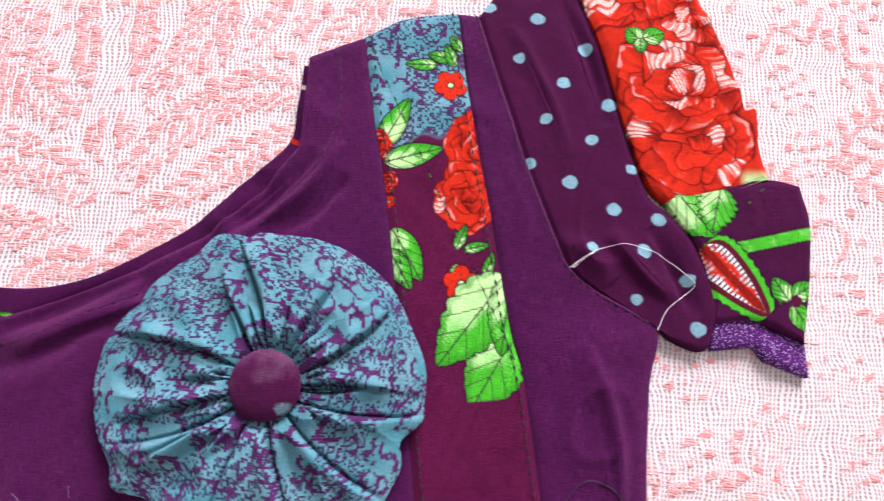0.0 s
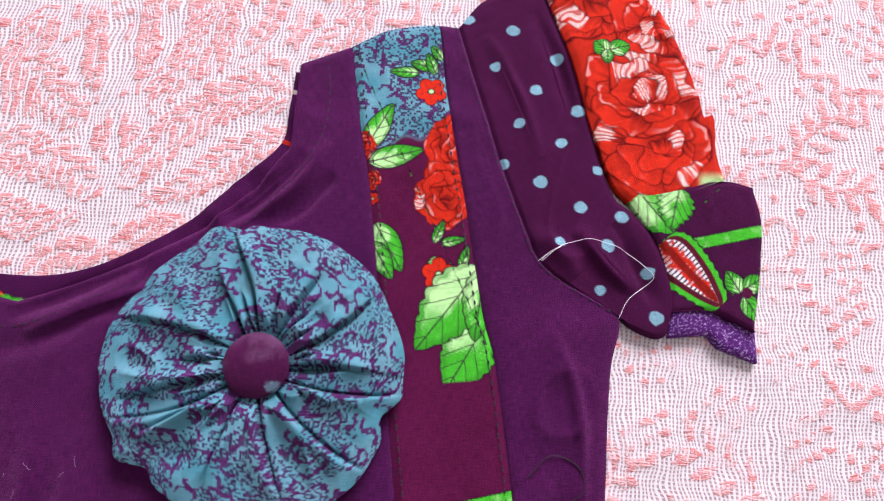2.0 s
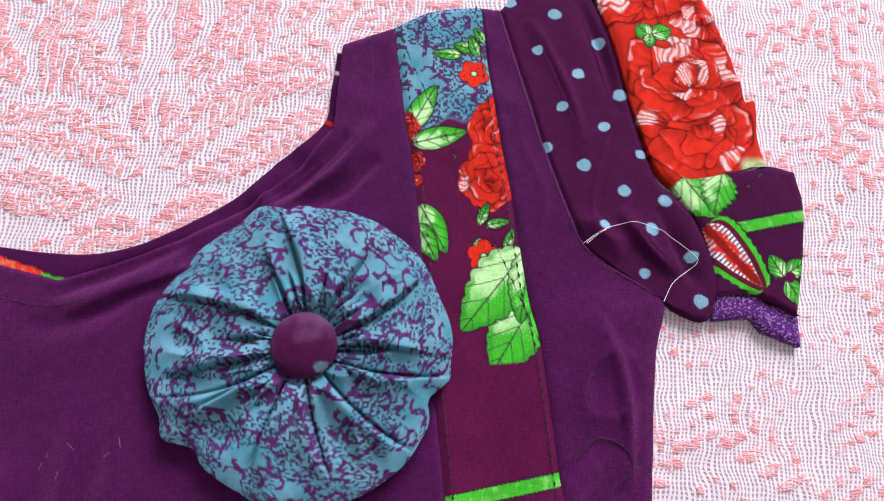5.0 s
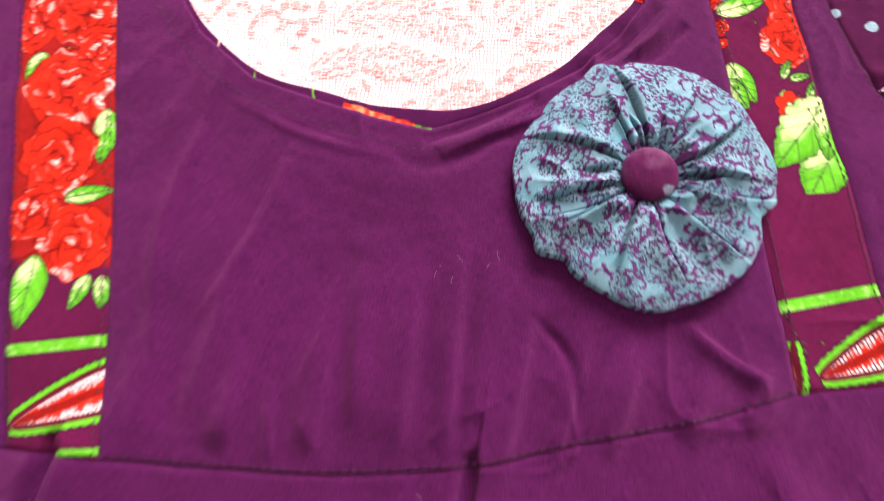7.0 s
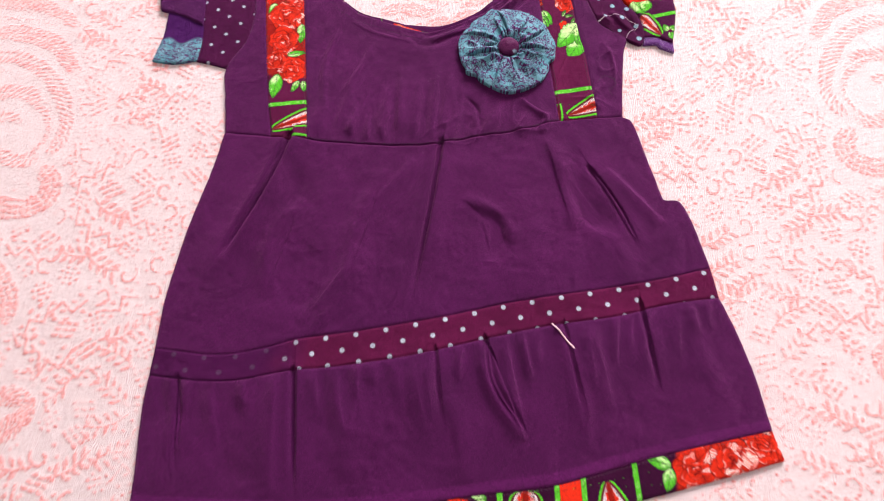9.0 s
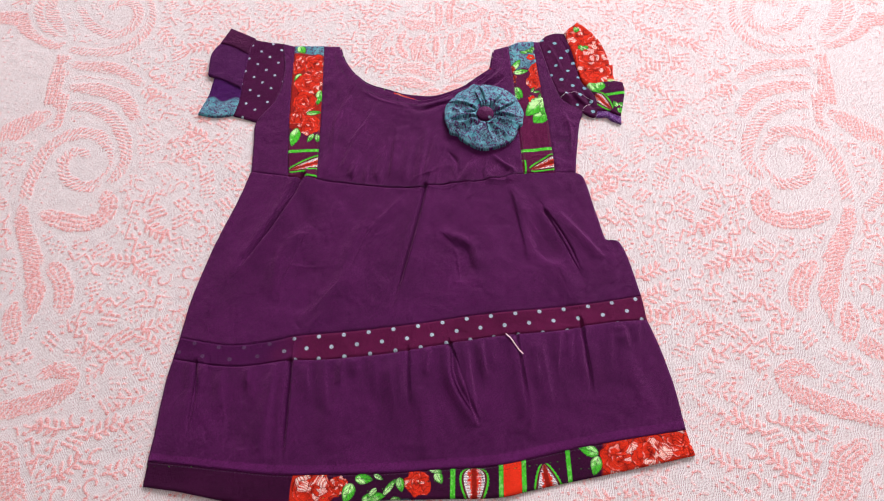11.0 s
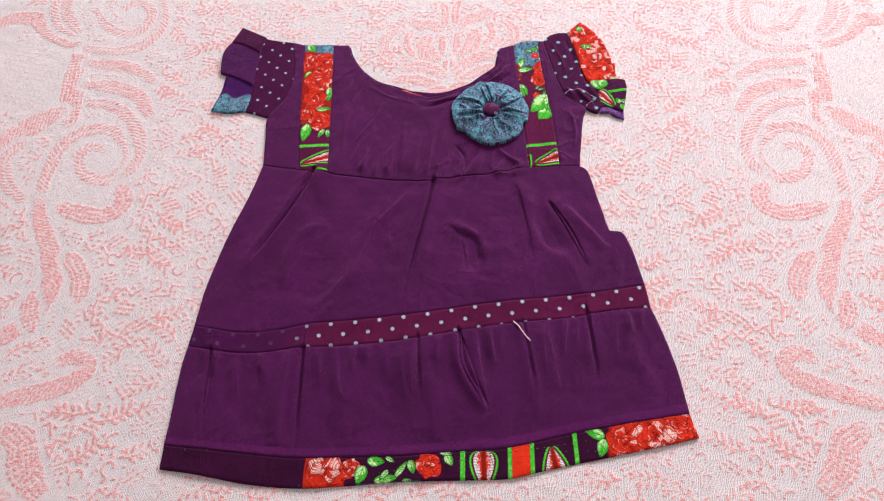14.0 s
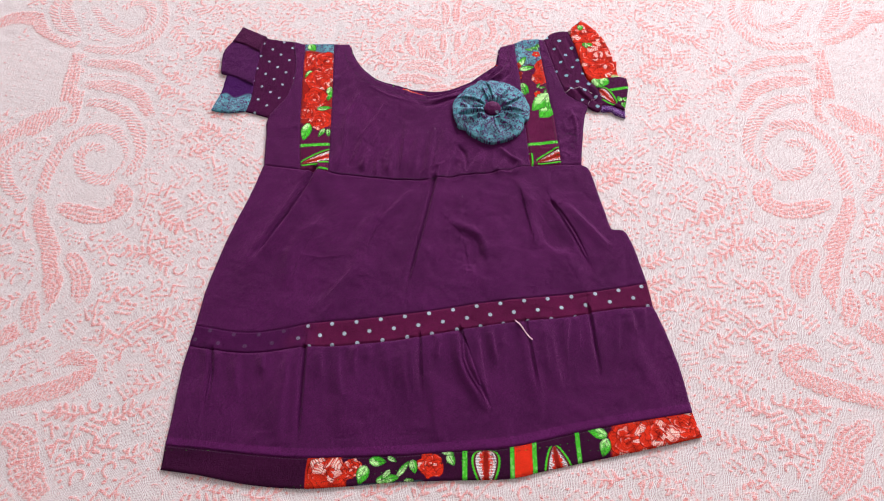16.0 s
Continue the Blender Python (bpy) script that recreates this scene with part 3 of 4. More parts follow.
def strand(name, pts, radius, material, parent=None, sides=6):
    """A round thread through 3D points (mm)."""
    p = np.array(pts, float)
    t = np.gradient(p, axis=0)
    t /= np.linalg.norm(t, axis=1)[:, None]
    n = np.cross(t, (0, 0, 1.0))
    n /= np.maximum(np.linalg.norm(n, axis=1)[:, None], 1e-6)
    b = np.cross(n, t)
    a = np.linspace(0, 2 * math.pi, sides, endpoint=False)
    ring = p[:, None] + radius * (np.cos(a)[None, :, None] * n[:, None] + np.sin(a)[None, :, None] * b[:, None])
    ob = new(name, grid_mesh(name, ring, None, material, closed=True))
    ob.parent = parent
    return ob


def stitches(pts, parent, material=DARK_THREAD, long=1.9, gap=0.9, half=0.27, lift=0.0, label=""):
    """A row of machine stitches lying in the cloth, each a little raised bead."""
    ln = float(np.sum(np.linalg.norm(np.diff(np.array(pts, float), axis=0), axis=1)))
    n = max(2, int(ln / (long + gap)))
    p = spline(pts, n * 4 + 1)
    verts, faces = [], []
    z = cloth_height(p[:, 0], p[:, 1]) + lift
    for i in range(n):
        a, b = p[i * 4], p[min(i * 4 + 3, len(p) - 1)]
        d = (b - a) / max(np.linalg.norm(b - a), 1e-6)
        nrm = np.array((-d[1], d[0])) * half
        m = (a + b) / 2
        za, zm = z[i * 4] - 0.3, (z[i * 4] + z[min(i * 4 + 3, len(p) - 1)]) / 2 + 0.3
        k = len(verts)
        verts += [(*a, za), (*b, za), (*(m + nrm), zm - 0.1), (*(m - nrm), zm - 0.1), (*(a + (m - a) * 0.4), zm), (*(b + (m - b) * 0.4), zm)]
        faces += [(k, k + 3, k + 4), (k + 4, k + 3, k + 5), (k + 5, k + 3, k + 1), (k, k + 4, k + 2), (k + 4, k + 5, k + 2), (k + 5, k + 1, k + 2)]
    me = bpy.data.meshes.new("stitching")
    me.from_pydata([(q[0] * MM, q[1] * MM, q[2] * MM) for q in verts], [], faces)
    me.materials.append(material)
    ob = new("stitching", me)
    ob.parent = parent
    return tagged(ob, label)


def box_mesh(name, lo, hi, material, bevel=0.004):
    bm = bmesh.new()
    bmesh.ops.create_cube(bm, size=1)
    for v in bm.verts:
        v.co = [l + (c + 0.5) * (h - l) for c, l, h in zip(v.co, lo, hi)]
    if bevel:
        bmesh.ops.bevel(bm, geom=bm.edges[:], offset=bevel, segments=2, affect="EDGES", profile=0.5)
    me = bpy.data.meshes.new(name)
    bm.to_mesh(me)
    bm.free()
    me.materials.append(material)
    return me


def box(name, lo, hi, material, parent=None, bevel=0.004):
    ob = new(name, box_mesh(name, lo, hi, material, bevel))
    ob.parent = parent
    return ob


# ---- the room, which closes the place round the bed ----
X0, X1, Y0, Y1, ZF, ZC = -2.8, 3.0, -2.8, 2.2, -0.5, 2.75
tagged(box("floor", (X0, Y0, ZF - 0.1), (X1, Y1, ZF), FLOOR_TILE, bevel=0), "grey cement floor under the bed", kind="structure")
tagged(box("ceiling", (X0, Y0, ZC), (X1, Y1, ZC + 0.1), CEILING_PAINT, bevel=0), "plain white ceiling", kind="structure")
for nm, lo, hi in (("wall_west", (X0 - 0.15, Y0 - 0.15, ZF - 0.1), (X0, Y1 + 0.15, ZC + 0.1)), ("wall_east", (X1, Y0 - 0.15, ZF - 0.1), (X1 + 0.15, Y1 + 0.15, ZC + 0.1)), ("wall_south", (X0, Y0 - 0.15, ZF - 0.1), (X1, Y0, ZC + 0.1))):
    tagged(box(nm, lo, hi, WALL_PAINT, bevel=0), "plain off-white painted wall", kind="structure")
WX0, WX1, WZ0, WZ1 = -0.05, 1.55, 0.7, 2.1
north = tagged(new("wall_north"), "off-white painted wall with a window opening", kind="structure")
for lo, hi in (((X0, Y1, ZF - 0.1), (WX0, Y1 + 0.15, ZC + 0.1)), ((WX1, Y1, ZF - 0.1), (X1, Y1 + 0.15, ZC + 0.1)), ((WX0, Y1, ZF - 0.1), (WX1, Y1 + 0.15, WZ0)), ((WX0, Y1, WZ1), (WX1, Y1 + 0.15, ZC + 0.1))):
    box("wall_section", lo, hi, WALL_PAINT, north, 0)
win = tagged(new("window_1"), "white painted window frame in the wall", kind="structure")
for lo, hi in (((WX0, Y1 + 0.04, WZ0), (WX0 + 0.05, Y1 + 0.10, WZ1)), ((WX1 - 0.05, Y1 + 0.04, WZ0), (WX1, Y1 + 0.10, WZ1)), ((WX0 + 0.05, Y1 + 0.04, WZ0), (WX1 - 0.05, Y1 + 0.10, WZ0 + 0.05)), ((WX0 + 0.05, Y1 + 0.04, WZ1 - 0.05), (WX1 - 0.05, Y1 + 0.10, WZ1)), ((0.73, Y1 + 0.045, WZ0 + 0.05), (0.77, Y1 + 0.095, WZ1 - 0.05))):
    box("window_frame", lo, hi, FRAME_PAINT, win, 0.003)
# housing for the added overhead fill, always out of view
lamp = tagged(new("ceiling_fill_lamp"), "unseen white tube lamp added to the ceiling for soft fill", "lamp")
box("base", (-0.52, 0.10, 2.71), (0.72, 0.40, 2.75), FRAME_PAINT, lamp)
box("diffuser", (-0.5, 0.12, 2.65), (0.7, 0.38, 2.71), LAMP_GLASS, lamp, 0.01)

# ---- bed ----
BX, BY = (-0.85, 0.85), (-0.95, 1.05)
bed = tagged(new("bed"), "low wooden bed carrying the mattress", "bed")
box("bed_base", (BX[0] + 0.03, BY[0] + 0.03, -0.36), (BX[1] - 0.03, BY[1] - 0.03, -0.22), WOOD, bed, 0.01)
for cx in (BX[0] + 0.1, BX[1] - 0.1):
    for cy in (BY[0] + 0.1, BY[1] - 0.1):
        box("leg", (cx - 0.04, cy - 0.04, ZF), (cx + 0.04, cy + 0.04, -0.36), WOOD, bed)
tagged(box("mattress", (BX[0] + 0.012, BY[0] + 0.012, -0.22), (BX[1] - 0.012, BY[1] - 0.012, -0.004), MATTRESS, None, 0.03), "cotton mattress under the bedspread", "mattress")

# ---- bedspread: motif in a mirrored frame u, q (mm) ----
# each band: its run, its width, how strong, and its weave: slanted rungs, dense or open ladder
SCROLLS = [
    ([(346, 2), (356, 6), (366, 0), (367, -14), (358, -28), (340, -36), (322, -29), (315, -8), (325, 14), (346, 26), (366, 26), (384, 14), (392, -8), (394, -40), (389, -70), (375, -98)], 12, 0.72, "rung"),
    ([(398, 54), (380, 60), (356, 59), (333, 47), (316, 25), (307, 0), (308, -18), (316, -28)], 12, 0.66, "rung"),
    ([(392, -62), (384, -84), (368, -110), (356, -138), (354, -160), (364, -184), (382, -200), (420, -214)], 15, 0.80, "dense"),
    ([(318, -44), (310, -54), (312, -68), (328, -76), (350, -74), (370, -67)], 15, 0.74, "ladder"),
    ([(346, -120), (334, -134), (326, -150), (325, -164)], 15, 0.70, "ladder"),
    ([(369, -160), (366, -176), (358, -192)], 13, 0.66, "ladder"),
    ([(390, 36), (396, 66), (400, 97), (404, 134)], 20, 0.70, "ladder"),
    ([(392, 116), (361, 114), (335, 106), (314, 92)], 12, 0.60, "dense"),
    ([(388, 98), (358, 96), (332, 90)], 7, 0.55, "rung"),
    ([(386, 86), (354, 83), (327, 72), (308, 46)], 13, 0.62, "dense"),
    ([(404, 48), (424, 33), (440, 17), (458, -2), (480, -30)], 22, 0.64, "dense"),
    ([(430, 8), (442, -16), (430, -42), (409, -61)], 12, 0.70, "rung"),
    ([(412, 142), (443, 158), (470, 180), (494, 181), (510, 172)], 17, 0.70, "dense"),
    ([(418, 160), (436, 178), (446, 200), (444, 228)], 22, 0.60, "rung"),
    ([(402, 138), (368, 134), (340, 142), (325, 166), (326, 194), (344, 220), (372, 226)], 12, 0.58, "rung"),
    ([(408, 200), (386, 172), (356, 160), (340, 176), (342, 200), (360, 210), (374, 198)], 10, 0.60, "rung"),
    ([(380, -262), (352, -254), (322, -246), (303, -235), (300, -224), (312, -217), (326, -222)], 13, 0.74, "dense"),
    ([(352, -282), (336, -292), (328, -312), (308, -332)], 20, 0.70, "ladder"),
    ([(420, -232), (440, -250), (470, -262)], 16, 0.6, "rung"),
]
BLANKS = [((352, -50), 28, 12), ((378, -30), 10, 22), ((462, 100), 52, 52), ((352, -2), 52, 46), ((352, 196), 26, 24)]
# the middle medallion, mirrored once more about its own stem
MEDALLION = [
    ([(7.5, 122), (7.5, 140), (8.5, 158)], 5, 0.95, "ladder"),
    ([(3.6, 101), (3.6, 120)], 4.5, 0.95, "ladder"),
    ([(12, 120), (21, 130), (28, 146), (24, 158)], 15, 0.80, "fan"),
    ([(6, 98), (18, 110), (34, 118), (50, 116)], 12, 0.80, "fan"),
    ([(40, 134), (48, 150), (44, 168)], 8, 0.75, "ladder"),
    ([(10, 88), (24, 92), (40, 100), (60, 98)], 10, 0.8, "fan"),
    ([(4, 78), (14, 80), (24, 74)], 9, 0.85, "ladder"),
    ([(12, 166), (20, 176), (34, 178), (46, 188)], 12, 0.75, "fan"),
    ([(60, 130), (72, 142), (70, 160), (58, 172)], 10, 0.7, "fan"),
    ([(7, 172), (5, 190), (9, 206)], 7, 0.8, "ladder"),
]


def near_signed(x, y, pts):
    """Signed distance to a polyline, and how far along it the foot lies (mm)."""
    best, along, run = np.full(np.shape(x), 1e9), np.zeros(np.shape(x)), 0.0
    for a, b in zip(pts[:-1], pts[1:]):
        d = b - a
        ln = math.hypot(d[0], d[1])
        t = np.clip(((x - a[0]) * d[0] + (y - a[1]) * d[1]) / max(ln * ln, 1e-9), 0, 1)
        ex, ey = x - a[0] - t * d[0], y - a[1] - t * d[1]
        r = np.hypot(ex, ey) * np.where(d[0] * ey - d[1] * ex < 0, -1.0, 1.0)
        hit = np.abs(r) < np.abs(best)
        best, along = np.where(hit, r, best), np.where(hit, run + t * ln, along)
        run += ln
    return best, along, run


def woven_bands(m, u, q, bands, halo):
    for pts, wide, k, style in bands:
        p = spline(pts, 34)
        pad = wide + 16
        near = np.where((u > p[:, 0].min() - pad) & (u < p[:, 0].max() + pad) & (q > p[:, 1].min() - pad) & (q < p[:, 1].max() + pad))[0]
        if not len(near):
            continue
        nu, nq = u[near], q[near]
        d, s, run = near_signed(nu, nq, p)
        w = 1.28 * wide * (0.6 + 0.4 * np.sin(np.clip(s / run, 0, 1) * math.pi) ** 0.7)
        d = d + 0.9 * vnoise(nu, nq, 9, 81) + 0.9 * vnoise(nu, nq, 3.1, 82)
        e = d / (w * 0.5)
        wob = 0.9 * vnoise(nu, nq, 9, 83)
        if style == "rung":
            rung = np.sin((s + 0.85 * d + wob) * 6.283 / 4.7)
            tex = 0.16 + 0.84 * step(-0.05, 0.5, rung) * step(1.0, 0.8, np.abs(e))
            tex *= 1 - 0.75 * step(0.16, 0.06, np.abs(e + 0.18))
        elif style == "ladder":
            lat = np.abs((d / 4.6 + 0.5) % 1 - 0.5)
            cross = np.abs(((s + wob) / 4.2) % 1 - 0.5)
            tex = 0.25 + 0.75 * step(0.14, 0.24, lat) * step(0.10, 0.2, cross)
        elif style == "fan":
            rung = np.sin((s + 1.5 * np.abs(d) + wob) * 6.283 / 4.4)
            tex = 0.15 + 0.85 * step(-0.15, 0.35, rung) * step(0.05, 0.14, np.abs(e))
        else:
            row = np.floor(d / 5.2)
            grain = np.sin((s + 1.2 * d + 2.1 * row + wob) * 6.283 / 4.3)
            gap = np.abs((d / 5.2) % 1 - 0.5)
            tex = 0.22 + 0.78 * step(-0.35, 0.25, grain) * step(0.49, 0.40, gap)
        body = step(1.1, 0.9, np.abs(e)) * tex * step(-1, 1, s) * step(run + 1, run - 1, s)
        m[near] = np.maximum(m[near] * step(w * 0.5 + 1, w * 0.5 + halo, np.abs(d)), 1.42 * k * body)


def sprig(l, s, kind):
    """Distance to one small woven ornament in its own frame (mm)."""
    d = np.full(len(l), 9.0)
    if kind == 0:
        for k in range(8):
            d = np.minimum(d, np.hypot(l - 6.6 * math.cos(k * 0.785), (s - 6.6 * math.sin(k * 0.785)) * 1.25) - 1.25)
        for k in range(4):
            d = np.minimum(d, np.hypot(l - 2.6 * math.cos(k * 1.57 + 0.4), (s - 2.6 * math.sin(k * 1.57 + 0.4)) * 1.25) - 1.0)
    elif kind == 1:
        d = np.minimum(d, near_curve(l, s, spline([(-15, -2), (-4, 1.5), (8, 0), (15, -3)], 8))[0] - 0.6)
        for k in range(4):
            for sg in (-1, 1):
                b0 = np.array((-11 + 6.5 * k + (3 if sg > 0 else 0), 0.0))
                r, t = near_curve(l, s, np.array([b0 + (0.8, sg * 1.2), b0 + (5.0, sg * 7.0)]))
                d = np.minimum(d, r - 0.45 - 1.0 * np.sin(np.clip(t, 0, 1) * math.pi))
    elif kind == 2:
        d = np.minimum(d, near_curve(l, s, np.array([(-13.0, 5.0), (-4.0, -4.0), (3.0, 4.0), (13.0, -5.0)]))[0] - 0.75)
        for px, py in ((-11, -3), (-3, 3), (4, -4), (11, 3), (0, 9), (-8, 9), (8, -9)):
            d = np.minimum(d, np.maximum(np.abs(l - px) / 1.5, np.abs(s - py)) - 0.95)
    elif kind == 3:
        a = np.linspace(0, 4.4, 12)
        rr = 2.4 + 1.3 * a
        d = np.minimum(d, near_curve(l, s, np.stack([rr * np.cos(a), rr * np.sin(a)], 1))[0] - 0.7)
        for k in range(5):
            d = np.minimum(d, np.hypot(l - 11 * math.cos(k * 0.8), s - 11 * math.sin(k * 0.8)) - 1.15)
    else:
        for i in (-1, 0, 1):
            for j in (-1, 0, 1):
                d = np.minimum(d, np.maximum(np.abs(l - i * 5.5 - 1.5 * j) / 1.6, np.abs(s - j * 4.6)) - 0.95)
    return d


def bedspread_motif(x, y):
    ca, sa = math.cos(0.1026), math.sin(0.1026)
    u0, q = (x - 5) * ca + (y - 25) * sa, -(x - 5) * sa + (y - 25) * ca
    u = np.abs(u0)
    q = q - 20 * step(-60, 60, u0)
    m = np.zeros(len(x))
    # small all-over sprigs on a half-drop lattice, mirrored about the middle
    rng = np.random.RandomState(3)
    for j in range(-30, 31):
        for i in range(0, 23):
            cx, cy = 9 + i * 21.0 + rng.uniform(-3, 3), j * 20.5 + (10 if i % 2 else 0) + rng.uniform(-3, 3)
            kind, a0, hand = rng.randint(5), rng.uniform(-0.9, 0.9) + rng.choice([0.0, 3.14]), rng.choice([-1, 1])
            near = np.where((np.abs(u - cx) < 18) & (np.abs(q - cy) < 18))[0]
            if not len(near):
                continue
            lu, lq = u[near] - cx, q[near] - cy
            ca0, sa0 = math.cos(a0), math.sin(a0)
            d = sprig(lu * ca0 + lq * sa0, (-lu * sa0 + lq * ca0) * hand, kind)
            m[near] = np.maximum(m[near], 0.76 * step(1.2, -0.4, d))
    m *= 0.88 + 0.35 * vnoise(u, q, 40, 17)
    for (bx, by), ax, ay in BLANKS:
        m *= step(0.85, 1.05, np.hypot((u - bx) / ax, (q - by) / ay))
    # open ground with rows of pin dots beside the scrolls and in the pale side panels
    pin = np.maximum(np.abs(((u + 0.35 * q) / 8.0) % 1 - 0.5) * 8.0 / 1.5, np.abs(((q - 0.2 * u) / 7.0) % 1 - 0.5) * 7.0) - 1.0
    side = step(60, 40, np.abs(u - 420)) * step(45, 30, np.abs(q + 25)) + step(52, 44, np.hypot(u - 462, q - 100)) * 0.6
    m = np.maximum(m, np.clip(side, 0, 1) * 0.62 * step(0.5, -0.3, pin))
    v = np.abs(u0 - 3.5)
    woven_bands(m, v, q, MEDALLION, 3)
    woven_bands(m, u, q, SCROLLS, 9)
    return np.clip(m, 0, 1)


def axis_steps(lo, hi, f0, f1, fine, coarse):
    return np.concatenate([np.linspace(lo, f0, int((f0 - lo) / coarse) + 1)[:-1], np.arange(f0, f1, fine), np.linspace(f1, hi, int((hi - f1) / coarse) + 1)])


def build_bedspread():
    sx, sy = axis_steps(-850, 850, -540, 490, 1.25, 14), axis_steps(-950, 1050, -350, 330, 1.25, 14)
    sx = np.concatenate([[-868, -866, -858], sx, [858, 866, 868]])
    sy = np.concatenate([[-968, -966, -958], sy, [1058, 1066, 1068]])
    gx, gy = np.meshgrid(sx, sy)
    x, y = gx.ravel(), gy.ravel()
    z = 0.55 * fbm(x, y, 60, 41) + 0.25 * vnoise(x, y, 9, 45)
    over = np.maximum(np.maximum(np.abs(x) - 850, np.abs(y - 50) - 1000), 0)
    z = z - np.interp(over, [0, 8, 16, 18], [0, 6, 60, 330])
    mot = bedspread_motif(x, y)
    z = z + 0.45 * mot
    me = grid_mesh("bedspread", np.stack([x, y, z], 1).reshape(len(sy), len(sx), 3), None, SPREAD)
    at = me.attributes.new("motif", "FLOAT", "POINT")
    at.data.foreach_set("value", mot)
    return tagged(new("bedspread", me), "white jacquard bedspread with salmon pink woven scrolls", "bedspread")


build_bedspread()

# ---- the dress ----
dress = tagged(new("dress"), "purple patchwork toddler dress laid flat on the bedspread", "dress")

ARM_L = [(-179, 155), (-168, 116), (-168, 80), (-181, 50)]
STRAP_L_L = [(-165, 153), (-158, 109), (-145, 39), (-134, -10)]
STRAP_L_R = [(-134, 157), (-126, 113), (-117, 60), (-105, -11)]
STRAP_R_L = [(63, 182), (68, 156), (73, 134), (84, 68), (92, 22)]
STRAP_R_R = [(89, 192), (93, 168), (100, 136), (107, 103), (112, 85), (122, 27)]
ARM_R = [(95, 192), (100, 177), (105, 163), (111, 146), (117, 131), (122, 120), (129, 114), (145, 105.5)]
NECK = [(-134, 157), (-117, 159), (-110, 143), (-100, 128), (-80, 112), (-57, 105), (-42, 101), (-20, 97), (-6, 103), (12, 112), (28, 122), (40, 135), (48, 148), (48, 160), (48, 175), (63, 182)]
WAIST_LL, WAIST_L, WAIST_C = [(-171, -9), (-134, -10)], [(-134, -10), (-105, -11)], [(-105, -11), (-70, -11), (-36, -10), (1, -5), (29, 3), (61, 11), (92, 22)]
WAIST_R, WAIST_RR = [(92, 22), (122, 27)], [(122, 27), (142, 30)]
WAIST = WAIST_LL + WAIST_C + [(122, 27), (142, 30)]
BAND_TOP = [(-188, -183), (-143, -184), (-110, -176), (-88, -168), (-42, -158), (16, -143), (59, -130), (104, -119), (159, -106), (205, -92)]
HEM_TOP = [(-182, -286), (-153, -285), (-116, -284), (-74, -282), (-39, -277), (6, -270), (50, -261), (95, -252), (140, -236), (167, -227), (203, -216), (241, -205)]
HEM = [(-180, -305), (-151, -305), (-109, -307), (-69, -305), (-34, -299), (9, -290), (53, -283), (97, -276), (123, -267), (158, -255), (203, -240), (248, -224)]


def dyed(colour):
    def paint(c, x, y, u, v):
        c[:] = colour * (1 + 0.10 * fbm(x, y, 30, 51))[:, None]
    return paint


def paint_strap_right(c, x, y, u, v):
    c[:] = MAROON
    damask(c, x, y, 5, 1.25, step(-1.0, 1.0, y - (148 + 0.35 * (x - 68)) + 1.2 * np.sin(x * 0.6)))
    leaf(c, x, y, (70, 149), (77, 164), 3.2, 0.7, 1)
    leaf(c, x, y, (71.5, 145), (87, 150), 3.3, 0.8, 2)
    for a, b in (((84, 175), (75, 174.5)), ((88, 177), (81, 178)), ((89, 175), (86, 181.5)), ((91, 180), (87, 184))):
        leaf(c, x, y, a, b, 1.6, 0.5, 3)
    blossom(c, x, y, 88, 169, 4.6)
    rose(c, x, y, 69.5, 150, 3.6, 4.5, 6, 0.2)
    rose(c, x, y, 72.5, 139.5, 2.8, 3.2, 9, 0.2)
    blossom(c, x, y, 73.5, 134, 1.8)
    blossom(c, x, y, 93.5, 181, 2.4)
    rose(c, x, y, 97, 150, 9.5, 13, 12, 0.2)
    rose(c, x, y, 94.5, 137, 9.2, 10.5, 14, 0.15, 1.0)
    leaf(c, x, y, (75, 126.5), (83.5, 113), 3.9, 0.45, 4)
    leaf(c, x, y, (74.5, 121), (81, 110.5), 2.8, 0.45, 5)
    for a, b in (((92, 122), (94.5, 129)), ((94, 122), (101, 124)), ((100, 115), (102, 122)), ((93, 118), (91, 113))):
        leaf(c, x, y, a, b, 1.3, 0.55, 6)
    blossom(c, x, y, 94, 113, 4.8, 0.9)
    leaf(c, x, y, (108, 100), (98, 81), 7.0, 0.30, 9, 0.10)
    leaf(c, x, y, (106, 116), (89, 91.5), 7.4, 0.72, 7, 0.16)
    leaf(c, x, y, (107, 116), (105, 95), 4.6, 0.75, 8, 0.1)
    lay(c, step(0.3, -0.3, y - 83.2 - 0.14 * (x - 98)) * step(78, 80, y), MAROON)
    bar(c, x, y, (86, 46.5), (122, 56), 1.7)
    paisley(c, x, y, 116, 36.5, 20, 9.5, 3.62)
    paisley(c, x, y, 91, 29, 8, 2.4, 1.6)


